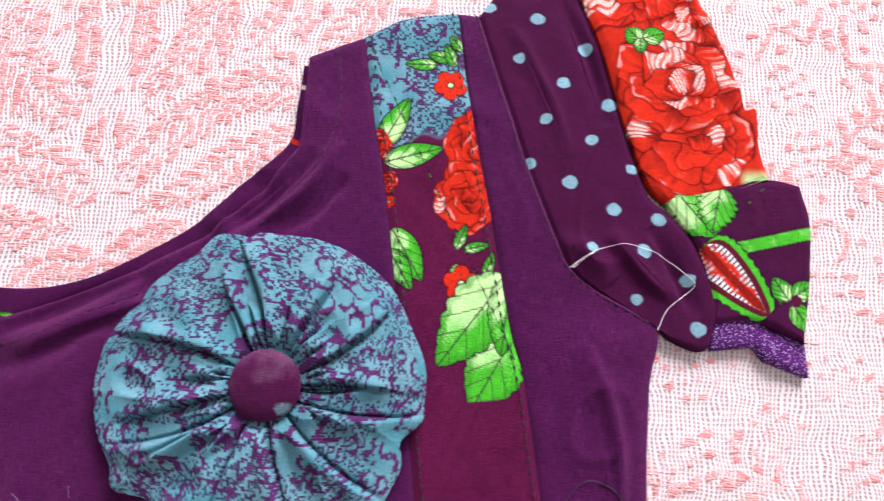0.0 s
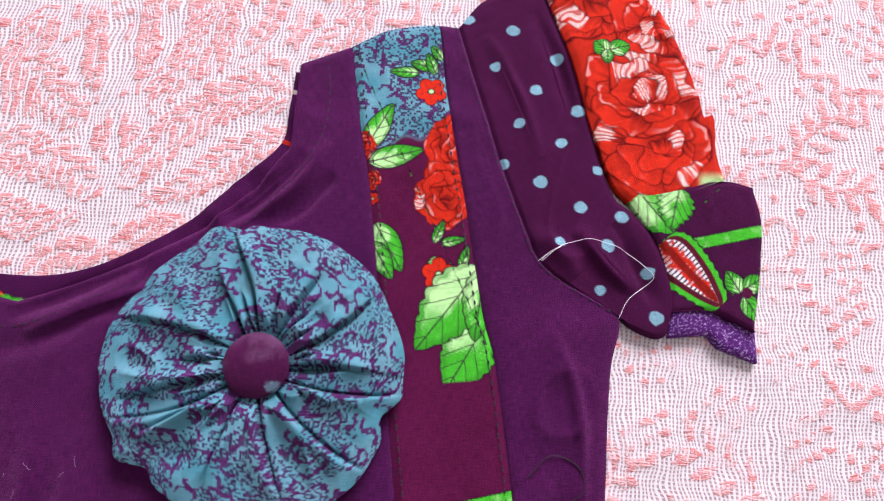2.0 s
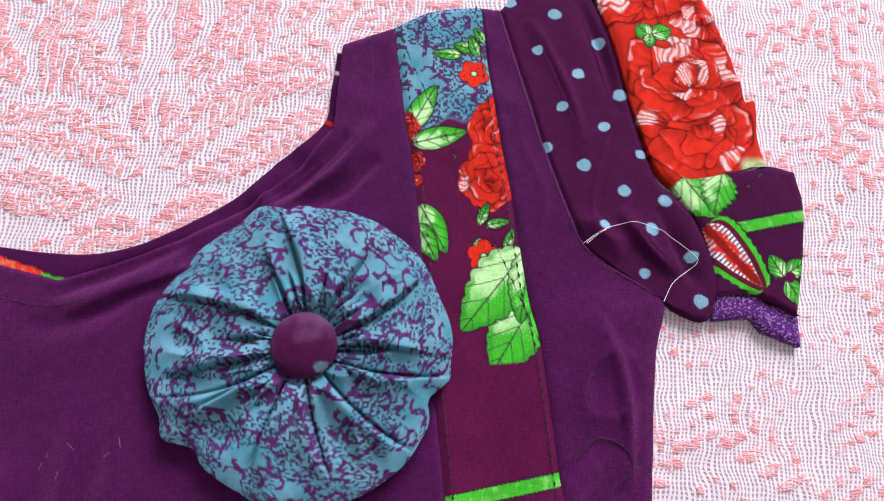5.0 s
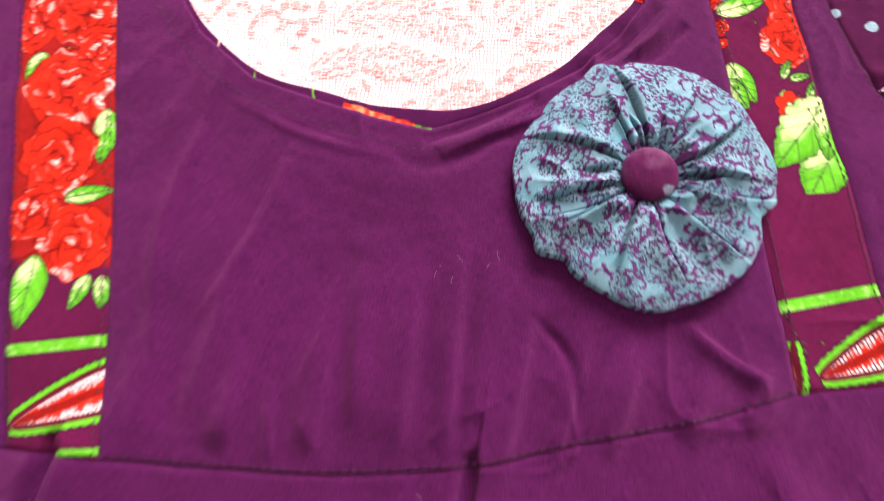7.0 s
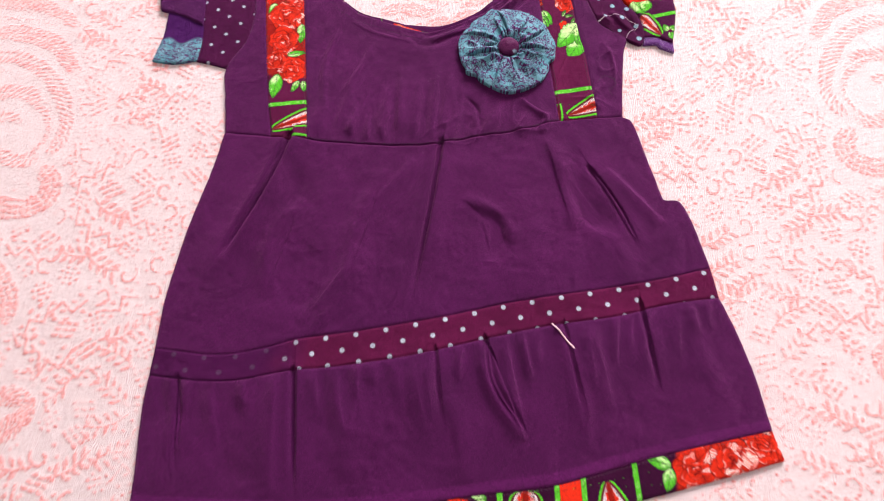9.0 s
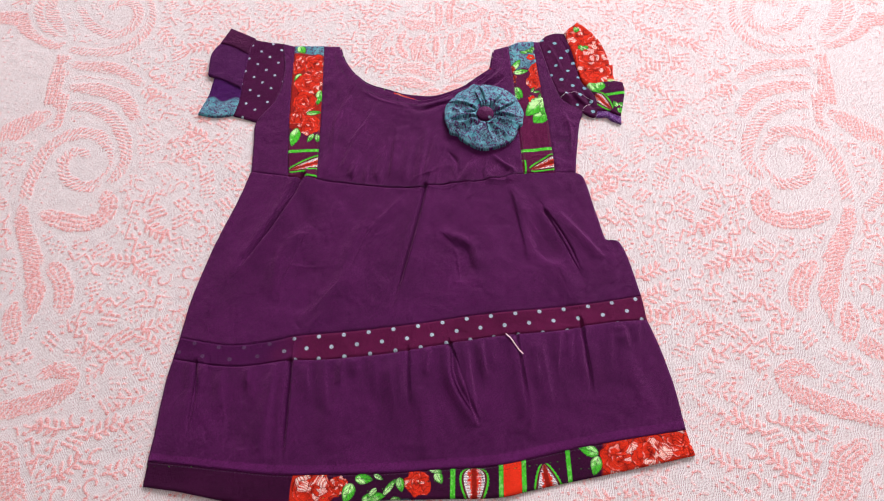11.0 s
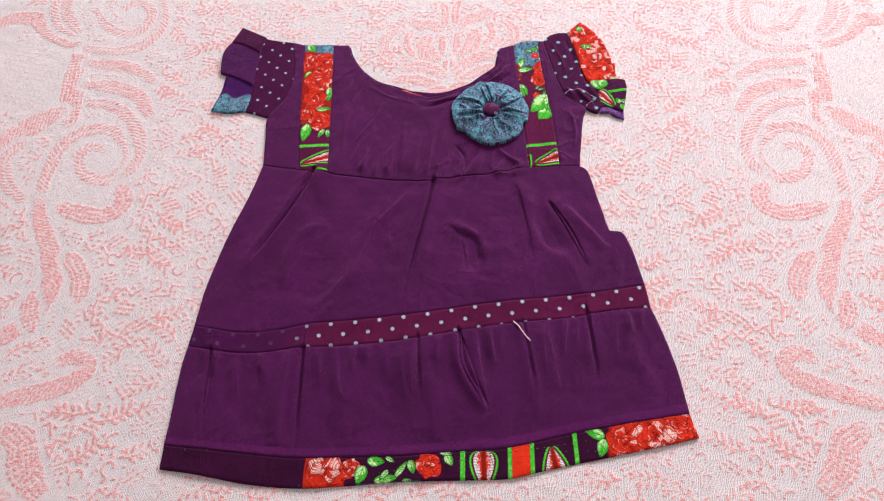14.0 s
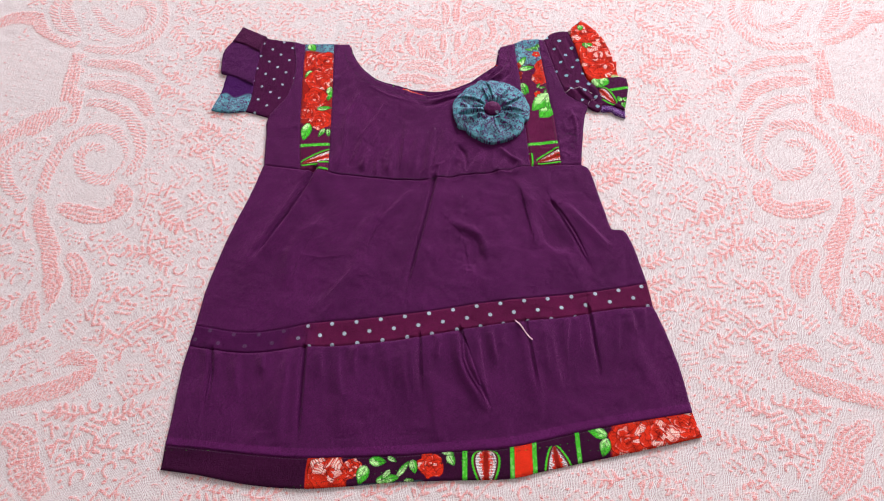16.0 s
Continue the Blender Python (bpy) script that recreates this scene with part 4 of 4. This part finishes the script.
def paint_strap_left(c, x, y, u, v):
    c[:] = MAROON * 0.95
    damask(c, x, y, 15, 0.8, step(-1, 1, y - 143))
    leaf(c, x, y, (-160, 153), (-152, 143), 4.5, 0.7, 3)
    crowd = step(44, 48, y + 3 * vnoise(x, y, 6, 91)) * step(146, 142, y + 3 * vnoise(x, y, 6, 92))
    lay(c, crowd * 0.9, RED * 0.42 + DEEP_RED * 0.3)
    rose(c, x, y, -139, 131, 12, 13, 22, 0.35)
    rose(c, x, y, -155, 128, 7, 13, 23, 0.25)
    leaf(c, x, y, (-150, 116), (-154, 104), 3.4, 0.45, 4)
    rose(c, x, y, -139, 104, 15, 15, 24, 0.55)
    rose(c, x, y, -131, 118, 8, 9, 28, 0.35)
    leaf(c, x, y, (-125, 97), (-124, 78), 3.8, 0.6, 5)
    rose(c, x, y, -138, 79, 13, 15, 25, 0.5, 0.6)
    leaf(c, x, y, (-133, 66), (-118, 70), 2.8, 0.4, 6)
    rose(c, x, y, -127, 52, 12, 12, 26, 0.45)
    rose(c, x, y, -142, 60, 8, 9, 27, 0.3)
    leaf(c, x, y, (-138, 47), (-138, 24), 5.2, 0.4, 7)
    leaf(c, x, y, (-120, 42), (-124, 31), 2.6, 0.7, 8)
    leaf(c, x, y, (-116, 42), (-114, 32), 2.6, 0.7, 9)
    bar(c, x, y, (-142, 17), (-106, 23.5), 1.7)
    paisley(c, x, y, -114, 5.5, 22, 9.5, 3.58)
    bar(c, x, y, (-118, -10), (-104, -8.5), 0.9)


def paint_sleeve_right(c, x, y, u, v):
    c[:] = PLUM * (1 + 0.12 * fbm(x, y, 22, 52))[:, None]
    for k, (sx, sy) in enumerate(((98, 195), (112, 192), (107, 179), (126, 184), (120, 173), (115, 161), (133, 167), (128, 156), (111, 148), (122, 143), (139, 148), (134, 136), (146, 134), (128, 125), (142, 125), (154, 118), (140, 112), (156, 105))):
        spot(c, x, y, sx, sy, 1.75 + 0.25 * math.sin(k * 2.3))


def paint_sleeve_left(c, x, y, u, v):
    c[:] = PLUM * 0.95 * (1 + 0.12 * fbm(x, y, 22, 53))[:, None]
    lattice_spots(c, x, y, -199, 124, 11.0, -6.6, 10.5, 11.0, 1.35, colour=PEARL)


def paint_ruffle_rose(c, x, y, u, v):
    c[:] = RED * 0.8
    leaf(c, x, y, (150, 140), (166, 133), 7, 0.5, 3, 0.2)
    rose(c, x, y, 136, 205, 16, 16, 30, 0.55)
    rose(c, x, y, 157, 198, 15, 17, 31, 0.75)
    rose(c, x, y, 156, 158, 19, 17, 33, 0.45, 0.5)
    rose(c, x, y, 152, 174, 19, 15, 32, 1.0, 1.2)
    leaf(c, x, y, (141, 186), (137, 190), 2.8, 0.6, 5)
    leaf(c, x, y, (142, 187), (148, 189), 2.8, 0.6, 6)
    leaf(c, x, y, (141, 187), (141, 182), 1.8, 0.6, 6)
    leaf(c, x, y, (134, 216), (133, 208), 3.2, 0.6, 7)
    lay(c, step(150, 146, y - 0.1 * (x - 165)) * step(168, 171, x), PALE_GREEN)


def paint_ruffle_paisley(c, x, y, u, v):
    c[:] = PLUM * (1 + 0.1 * fbm(x, y, 14, 54))[:, None]
    leaf(c, x, y, (150, 143), (161, 130), 6.0, 0.7, 3, 0.25)
    leaf(c, x, y, (163, 144), (160, 131), 4.5, 0.6, 4, 0.25)
    bar(c, x, y, (164, 126.5), (190, 133.5), 1.6)
    paisley(c, x, y, 166, 118.5, 12.0, 8.0, -0.78)
    leaf(c, x, y, (180, 114), (176, 120), 2.6, 0.4, 5)
    leaf(c, x, y, (181, 115), (187, 119), 2.6, 0.4, 6)
    leaf(c, x, y, (181, 113), (186, 106), 2.8, 0.4, 7)
    spot(c, x, y, 182, 114, 1.5, MAROON)


def paint_band(c, x, y, u, v):
    c[:] = MAROON * 0.92 * (1 + 0.12 * fbm(x, y, 22, 55))[:, None]
    faded = step(-116, -74, x + 0.25 * (y + 185) + 9 * vnoise(x, y, 9, 58))
    c[:] = c * faded[:, None] + PURPLE * 0.88 * (1 - faded)[:, None]
    # three rows of dots that follow the band, every other row half a step on
    p = spline(BAND_TOP, 120)
    run = float(np.sum(np.linalg.norm(np.diff(p, axis=0), axis=1)))
    s0 = near_curve(np.array([-69.0]), np.array([-166.0]), p)[1][0] * run
    s = near_curve(x, y, p)[1] * run - s0
    d = np.interp(x, p[:, 0], p[:, 1]) - y
    d = d * 0.97
    row = np.round((d - 2.5) / 9.7)
    ph = 10.68 * (row % 2)
    k = np.round((s - ph) / 21.36)
    dd = np.hypot(s - ph - k * 21.36, d - 2.5 - row * 9.7) - 1.65
    lay(c, step(0.3, -0.2, dd) * (0.06 + 0.94 * faded), PEARL)


def paint_hem(c, x, y, u, v):
    c[:] = PLUM * 0.62 * (1 + 0.1 * fbm(x, y, 22, 56))[:, None]
    lay(c, step(-65.5, -64.5, x) * step(-36, -42, x), RED * 0.7)
    rose(c, x, y, -45, -291, 19, 15, 40, 0.8)
    lay(c, step(-64.5, -65.5, x + 0.15 * (y + 290)), PLUM * 0.62)
    rose(c, x, y, -28, -284, 8, 7, 41, 0.6)
    damask(c, x, y, 25, 0.8, step(-24, -20, x) * step(30, 25, x) * step(-291, -294, y - 0.2 * x))
    for k, (a, b, w, pl) in enumerate((((-16, -277), (-2, -276), 4.0, .5), ((-18, -281), (-21, -296), 5.0, .6), ((-8, -292), (10, -286), 4.0, .5), ((8, -286), (16, -273), 2.2, .9), ((18, -272), (22, -282), 3.4, .5), ((2, -282), (-4, -290), 2.0, 1.2), ((14, -289), (22, -287), 2.0, 1.2), ((-2, -272), (6, -275), 1.8, 1.2), ((46, -264), (52, -272), 3.4, .9), ((40, -262), (51, -263), 2.4, 1.0))):
        leaf(c, x, y, a, b, w, pl, k)
    rose(c, x, y, 33, -274, 11, 10, 42, 0.25)
    bar(c, x, y, (58.5, -255), (62.5, -290), 1.9)
    paisley(c, x, y, 77.5, -272, 15, 13.0, 4.84)
    lay(c, step(0.5, 0.0, np.abs(x - 106.5 + (y + 263) * 0.13) - 7.5), RED * 1.05)
    bar(c, x, y, (95.5, -245), (99.8, -284), 1.7)
    bar(c, x, y, (113.2, -242), (117.6, -280), 1.7)
    paisley(c, x, y, 133.5, -260, 14, 13, 1.85)
    bar(c, x, y, (146.5, -228), (152.5, -264), 1.7)
    leaf(c, x, y, (172, -233), (156, -230), 4.5, 0.5, 3)
    leaf(c, x, y, (172, -235), (169, -250), 4.5, 0.5, 4)
    lay(c, step(174, 178, x), RED * 0.8)
    rose(c, x, y, 190, -234, 17, 15, 43, 0.6)
    rose(c, x, y, 233, -215, 15, 11, 45, 0.3)
    rose(c, x, y, 213, -226, 16, 16, 44, 0.95)


def paint_facing(c, x, y, u, v):
    c[:] = PURPLE * 0.9
    bar(c, x, y, (-48, 104), (-26, 98.5), 1.1, RED)
    bar(c, x, y, (-25, 98), (-13, 96), 0.7)
    k = cell(u * 100, np.zeros(len(x)), 0.45, 1, 71)
    sides = step(-52, -60, x) + step(26, 34, x)
    dense = 0.7 + 0.6 * step(38, 43, x) * step(168, 164, y)
    for lo, hi, colour in ((0.0, 0.035, GREEN), (0.1, 0.13, RED * 0.7), (0.3, 0.325, CREAM * 0.6)):
        lay(c, sides * ((k > lo) & (k < lo + (hi - lo) * dense)) * (vnoise(x, y, 2.5, 72) > -0.3), colour)


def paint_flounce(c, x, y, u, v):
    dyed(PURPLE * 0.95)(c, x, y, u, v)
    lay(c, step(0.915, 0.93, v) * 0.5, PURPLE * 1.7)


def pleats(n, high, along_v=True):
    """Saw-tooth pleats pressed to one side."""
    def relief(x, y, u, v):
        s = (v if along_v else u) * n
        return high * (1 - (s % 1)) * (0.25 + 0.75 * (u if along_v else v))
    return relief


# back layer, seen only inside the neckline
sheet("back_neck_facing", [(-115, 158), (-108.5, 144), (-98, 129.5), (-78, 114.5), (-55, 108.5), (-41, 105.5), (-19, 104.5), (-4, 107.5), (10, 115), (24, 125), (35.5, 137.5), (45.2, 149), (46.6, 160), (47, 173)],
      [(-118, 150), (-112, 136), (-100, 120), (-80, 102), (-52, 94), (-38, 92), (-18, 90), (0, 94), (18, 104), (36, 114), (48, 128), (55, 145), (57, 160), (56, 172)],
      [(-115, 158), (-118, 150)], [(46.5, 173), (56, 172)], 0.5, paint_facing, dress, lift=-2.2, label="printed facing inside the back neckline", seam=0.2, rim=0.2)

bodice_side_left = sheet("side_panel", [(-179, 155), (-165, 153)], WAIST_LL, ARM_L + [(-177, 24), (-171, -9)], STRAP_L_L, 0.8, dyed(PURPLE), dress, POPLIN)
bodice_side_right = sheet("side_panel", [(89, 192), (95, 192)], WAIST_RR, STRAP_R_R, ARM_R + [(143, 88), (142, 52), (142, 30)], 0.6, dyed(PURPLE * 1.04), dress, POPLIN)
bodice = sheet("bodice_front", NECK, WAIST_C, STRAP_L_R, STRAP_R_L, 0.8, dyed(PURPLE), dress, POPLIN, smooth=(0, 1, 1, 1))
strap_left = sheet("strap", [(-165, 153), (-134, 157)], WAIST_L, STRAP_L_L, STRAP_L_R, 0.35, paint_strap_left, dress, lift=0.25, label="rose-printed cotton strap panel")
strap_right = sheet("strap", [(63, 182), (75, 189), (89, 192)], WAIST_R, STRAP_R_L, STRAP_R_R, 0.28, paint_strap_right, dress, lift=0.25, label="teal and rose printed strap panel")

sheet("sleeve", [(-214, 157), (-190, 155), (-179, 155)], [(-207, 55), (-195, 53), (-181, 50)], [(-214, 157), (-215, 142), (-210, 102), (-206, 76), (-207, 55)], ARM_L, 0.45, paint_sleeve_left, dress, lift=-0.4, label="plum sleeve with pale blue dots")
sheet("sleeve", [(95, 192), (102, 202), (112, 207), (121, 208)], [(145, 106), (150, 102), (158, 100), (161, 108)], ARM_R, [(121, 208), (131, 182), (136, 164), (143, 142), (149, 136), (156, 128), (161, 115), (161, 108)], 0.3, paint_sleeve_right, dress, lift=-0.3, label="plum sleeve with pale blue dots")

sheet("ruffle", [(-239, 167), (-224, 161.5), (-209, 156)], [(-245, 145), (-230, 142), (-211, 134)], [(-239, 167), (-241.5, 156), (-245, 145)], [(-209, 156), (-211, 146), (-211, 134)], 0.6, dyed(PLUM * 0.85), dress, POPLIN, lift=3.0, label="dark purple pleated sleeve ruffle", rim=1.5)
sheet("ruffle", [(-242, 151), (-211, 140)], [(-246.5, 102), (-228, 97.5), (-207.5, 89)], [(-242, 151), (-251, 131), (-246.5, 102)], [(-211, 140), (-210, 112), (-207.5, 89)], 0.6, dyed(PLUM * 0.5 + VIOLET * 0.45), dress, POPLIN, lift=1.6, label="violet pleated sleeve ruffle", rim=0.8)


def paint_cuff_left(c, x, y, u, v):
    c[:] = VIOLET * 0.95
    damask(c, x, y, 35, 0.7, step(0.60, 0.68, v + 0.05 * np.sin(u * 9) + 0.10 * u))


sheet("ruffle", [(-240, 107), (-208, 97)], [(-243, 52), (-225, 51), (-206, 56)], [(-240, 107), (-239.5, 76), (-243, 52)], [(-208, 97), (-206, 76), (-206, 56)], 0.4, paint_cuff_left, dress, COTTON, lift=-0.3, label="violet ruffle end with a teal printed edge")
sheet("ruffle", [(121, 208), (134, 223)], [(148, 139), (163, 142), (177, 148)], [(121, 208), (131, 182), (136, 164), (143, 145), (148, 139)], [(134, 223), (146, 215), (157, 202), (167, 183), (171, 168), (174, 168), (175, 156), (177, 148)], 0.28, paint_ruffle_rose, dress, lift=0.9, label="pleated sleeve ruffle printed with red roses", relief=pleats(3, 1.5))
sheet("ruffle", [(147, 141), (165, 145), (177, 147.5), (185, 146)], [(160, 107), (172, 108), (184, 103)], [(147, 141), (156, 128), (160, 116), (160, 107)], [(185, 146), (187, 135), (186, 120), (184, 103)], 0.28, paint_ruffle_paisley, dress, lift=0.2, label="plum ruffle end printed with green and paisley", relief=pleats(1, 1.6))
sheet("ruffle_hem", [(160, 108.5), (172, 109), (176, 106), (184.5, 104)], [(160, 100), (171, 101.5), (174, 98), (185, 94.5)], [(160, 108.5), (160, 100)], [(184.5, 104), (185, 94.5)], 0.3, dyed(VIOLET * 1.5), dress, LUREX, lift=-0.6, label="violet lurex-woven hem of the ruffle", smooth=(0, 0, 1, 1))

sheet("skirt_front", WAIST, BAND_TOP, [(-171, -9), (-175.8, -47), (-184, -95), (-188.5, -145), (-188.5, -170), (-188, -183)], [(142, 30), (150, 24), (161, -7), (171, -36), (175, -40), (185, -41), (194, -59), (205, -92)], 0.65, dyed(PURPLE), dress, POPLIN, lift=-0.1, label="plain purple pleated skirt front")
sheet("dotted_band", BAND_TOP, BAND_LOW, [(-188, -183), (-188, -202)], [(205, -92), (210, -114)], 0.4, paint_band, dress, lift=0.1, label="maroon band with pale blue dots")
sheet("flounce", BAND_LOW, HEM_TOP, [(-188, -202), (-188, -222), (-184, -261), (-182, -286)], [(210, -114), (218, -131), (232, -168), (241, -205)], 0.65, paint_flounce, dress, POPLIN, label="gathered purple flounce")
hem_band = sheet("hem_band", HEM_TOP, HEM, [(-182, -286), (-180, -305)], [(241, -205), (248, -224)], 0.35, paint_hem, dress, lift=-0.5, label="hem strip printed with roses and paisley")

# seams and topstitching
inset = lambda pts, d: [(a + d, b) for a, b in pts]
stitches(inset(STRAP_R_L, 2.0), strap_right, lift=0.35, half=0.33)
stitches(inset(STRAP_R_R, -1.8), strap_right, lift=0.35, half=0.33)
stitches(inset(STRAP_L_L, 1.0), strap_left, PLUM_THREAD, lift=0.2)
stitches(inset(STRAP_L_R, -1.0), strap_left, PLUM_THREAD, lift=0.2)
stitches(inset(ARM_R, -1.0), bodice_side_right, PLUM_THREAD)
stitches(inset(ARM_L, 1.0), bodice_side_left, PLUM_THREAD)
stitches([(56, 178), (58, 165), (57, 152), (50, 137), (39, 123), (22, 110), (2, 100), (-20, 90), (-45, 94), (-62, 99), (-84, 106), (-102, 119), (-116, 138), (-121, 152)], bodice, PLUM_THREAD)
stitches([(p[0], p[1] - 1.5) for p in HEM_TOP], hem_band, PLUM_THREAD)
stitches([(p[0], p[1] + 1.2) for p in WAIST_C], bodice, PLUM_THREAD)

# ---- gathered rosette with a covered button ----
RC = (48.0, 84.0)


def build_rosette():
    nr, na = 130, 620
    ang = np.linspace(0, 2 * math.pi, na, endpoint=False)
    rad = 38.1 + 0.25 * np.sin(11 * ang) + 0.3 * np.sin(7 * ang + 1.0)
    for a, d, w in ((184, 3.4, 0.40), (218, 2.8, 0.09), (229, -1.4, 0.07), (-80, 3.2, 0.46), (-19, -2.8, 0.10), (-8, 1.0, 0.07), (115, 1.8, 0.10), (103, -1.2, 0.05), (-43, 1.0, 0.16), (152, -0.8, 0.06)):
        rad = rad + d * np.exp(-((np.angle(np.exp(1j * (ang - radians(a)))) / w) ** 2))
    t = np.linspace(0, 1, nr)[:, None]
    r = 4.0 + (rad[None] - 4.0) * t
    puff = 1.8 + 4.6 * np.sin(np.clip(t, 0, 1) * math.pi * 0.95) ** 0.4
    rng = random.Random(5)
    creases = [(150, 1.0, 0.05), (19, 0.95, 0.05), (-25, 1.0, 0.06), (197, 0.9, 0.07), (92, 1.0, 0.05), (-112, 0.9, 0.06), (-83, 0.85, 0.05), (62, 0.75, 0.06), (118, 0.7, 0.05), (-52, 1.0, 0.05), (222, 1.0, 0.06), (5, 0.8, 0.05), (-8, 0.6, 0.05), (-140, 0.8, 0.05), (172, 0.45, 0.05), (40, 0.4, 0.05)]
    creases += [(rng.uniform(0, 360), rng.uniform(0.2, 0.5), rng.uniform(0.03, 0.08)) for _ in range(13)]
    z = np.repeat(puff, na, 1)
    x0, y0 = r * np.cos(ang) + 300, r * np.sin(ang) + 300
    z = z + 0.5 * vnoise(r * np.cos(ang) + 90, r * np.sin(ang), 12, 61)
    for a, reach, w in creases:
        bend = radians(a) + 0.32 * math.sin(a * 3.7) * t
        d = np.angle(np.exp(1j * (ang[None] - bend)))
        arc = d * r
        wid = 0.36 + w * 2.6 * t
        k = (1 - step(reach * 0.75, reach * 1.02, t)) * (0.45 + 0.55 * reach)
        lap = 1 if math.sin(a * 5.1) > 0 else -1
        z = z - 4.4 * k * (0.5 + 0.5 * (1 - t)) * np.exp(-(arc / wid) ** 2)
        z = z + 1.5 * k * lap * np.tanh(arc / 0.4) * np.exp(-(arc / (2.0 + 4.5 * t)) ** 2)
        z = z + 0.9 * k * np.exp(-((np.abs(arc) - 2.2 * wid - 0.8) / (1.0 + 1.6 * t)) ** 2)
    crumple = 1 - 2 * np.abs(vnoise(ang[None] * 5.5 + 1.5 * t + 40, t * 3.2 + 7 + 0 * ang[None], 1.0, 65))
    z = z + 1.0 * crumple * step(0.12, 0.3, t) * (1 - 0.6 * step(0.75, 1.0, t))
    z = z + 0.5 * vnoise(x0, y0, 5.5, 63) * step(0.1, 0.4, t) + 0.8 * vnoise(x0, y0, 2.6, 64) * (1 - step(0.12, 0.34, t))
    z = 4.2 + np.clip(z, 0.4, 14)
    z = np.minimum(z, 8.4 + 0.9 * np.clip(r - 8.8, 0, 20))
    x, y = RC[0] + r * np.cos(ang), RC[1] + r * np.sin(ang)
    c = np.zeros((nr * na, 3))
    swirl = 0.75 + 0.45 * t
    fx, fy = (r * swirl * np.cos(ang + 0.15 * (1 - t))).ravel(), (r * swirl * np.sin(ang + 0.15 * (1 - t))).ravel()
    damask(c, fx + 200, fy + 60, 45, 1.30)
    pts = np.stack([x, y, z], -1)
    me = grid_mesh("rosette", pts, c, COTTON, rim=3.6, closed=True)
    ob = new("rosette", me)
    ob.parent = dress
    tagged(ob, "gathered teal cotton rosette with plum damask print")
    # domed button covered in plum cloth
    nb, ma = 22, 64
    ba = np.linspace(0, 2 * math.pi, ma, endpoint=False)
    s = np.linspace(0, 1, nb)[:, None]
    br = 8.6 * np.sin(np.minimum(s * 1.25, 1) * math.pi / 2) ** 1.0 - 0.9 * np.clip(s - 0.8, 0, 1) * 5
    bz = 13.2 - 3.4 * (1 - np.cos(np.minimum(s * 1.25, 1) * math.pi / 2)) - 4.0 * np.clip(s - 0.8, 0, 1) * 5
    bx, by = RC[0] + br * np.cos(ba), RC[1] + br * np.sin(ba)
    bz = np.repeat(bz, ma, 1) + 0.15 * vnoise(bx, by, 3, 62)
    bc = np.zeros((nb * ma, 3))
    bc[:] = PLUM * 1.05
    spot(bc, bx.ravel(), by.ravel(), RC[0] + 5.2, RC[1] - 5.4, 1.6, SKY * 0.8, 0.7)
    lay(bc, np.clip(0.35 * fbm(bx.ravel(), by.ravel(), 5, 66), 0, 0.3), (0.3, 0.16, 0.28))
    b = new("button", grid_mesh("button", np.stack([bx, by, bz], -1), bc, POPLIN, rim=7, closed=True))
    b.parent = ob
    tagged(b, "domed plum cloth-covered button")


build_rosette()

# ---- loose threads ----
def lying(pts, lift, n=60):
    p = spline(pts, n)
    z = cloth_height(p[:, 0], p[:, 1]) + lift + 0.3 * np.sin(np.linspace(0, 9, n))
    return np.column_stack([p, z])


t1 = strand("loose_thread", lying([(122, 119), (125, 121.5), (128, 123), (124, 120.5), (123, 119), (129, 124), (137, 126), (147, 124), (153, 119.5), (155, 116), (148, 110), (145, 104)], 0.6, 110), 0.085, WHITE_THREAD)
tagged(t1, "fine white loose thread lying on the sleeve", "thread")
t2 = strand("loose_thread", lying([(90, -143), (96, -149), (106, -160)], 1.0), 0.55, PINK_THREAD)
tagged(t2, "short pale pink thread lying on the flounce", "thread")

t3 = strand("loose_thread", lying([(121, 60), (127, 66), (134, 64), (136, 58), (131, 53), (134, 48)], 0.4), 0.13, DARK_THREAD)
tagged(t3, "dark loop of loose thread on the bodice side", "thread")


def build_lint():
    """Short pale fibres caught on the cloth."""
    rng = random.Random(19)
    rings = []
    for k in range(11):
        x, y = rng.uniform(-95, 75), rng.uniform(-120, 90)
        if k < 6:
            x, y = rng.uniform(-20, 6), rng.uniform(48, 60)
        a, ln = rng.uniform(0, 6.28), rng.uniform(0.8, 2.6)
        rings.append(lying([(x, y), (x + ln * 0.5 * math.cos(a) + rng.uniform(-0.5, 0.5), y + ln * 0.5 * math.sin(a)), (x + ln * math.cos(a), y + ln * math.sin(a))], 0.25, 6))
    verts, faces = [], []
    for r in rings:
        k0 = len(verts)
        for p in r:
            for o in ((0.04, 0, 0), (-0.025, 0.04, 0), (-0.025, -0.04, 0.03)):
                verts.append(tuple((p[i] + o[i]) * MM for i in range(3)))
        for i in range(len(r) - 1):
            for e in range(3):
                a, b = k0 + i * 3 + e, k0 + i * 3 + (e + 1) % 3
                faces.append((a, b, b + 3, a + 3))
    me = bpy.data.meshes.new("lint")
    me.from_pydata(verts, [], faces)
    me.materials.append(LINT)
    tagged(new("lint", me), "short pale lint fibres on the purple cloth", "lint", kind="stuff")


build_lint()
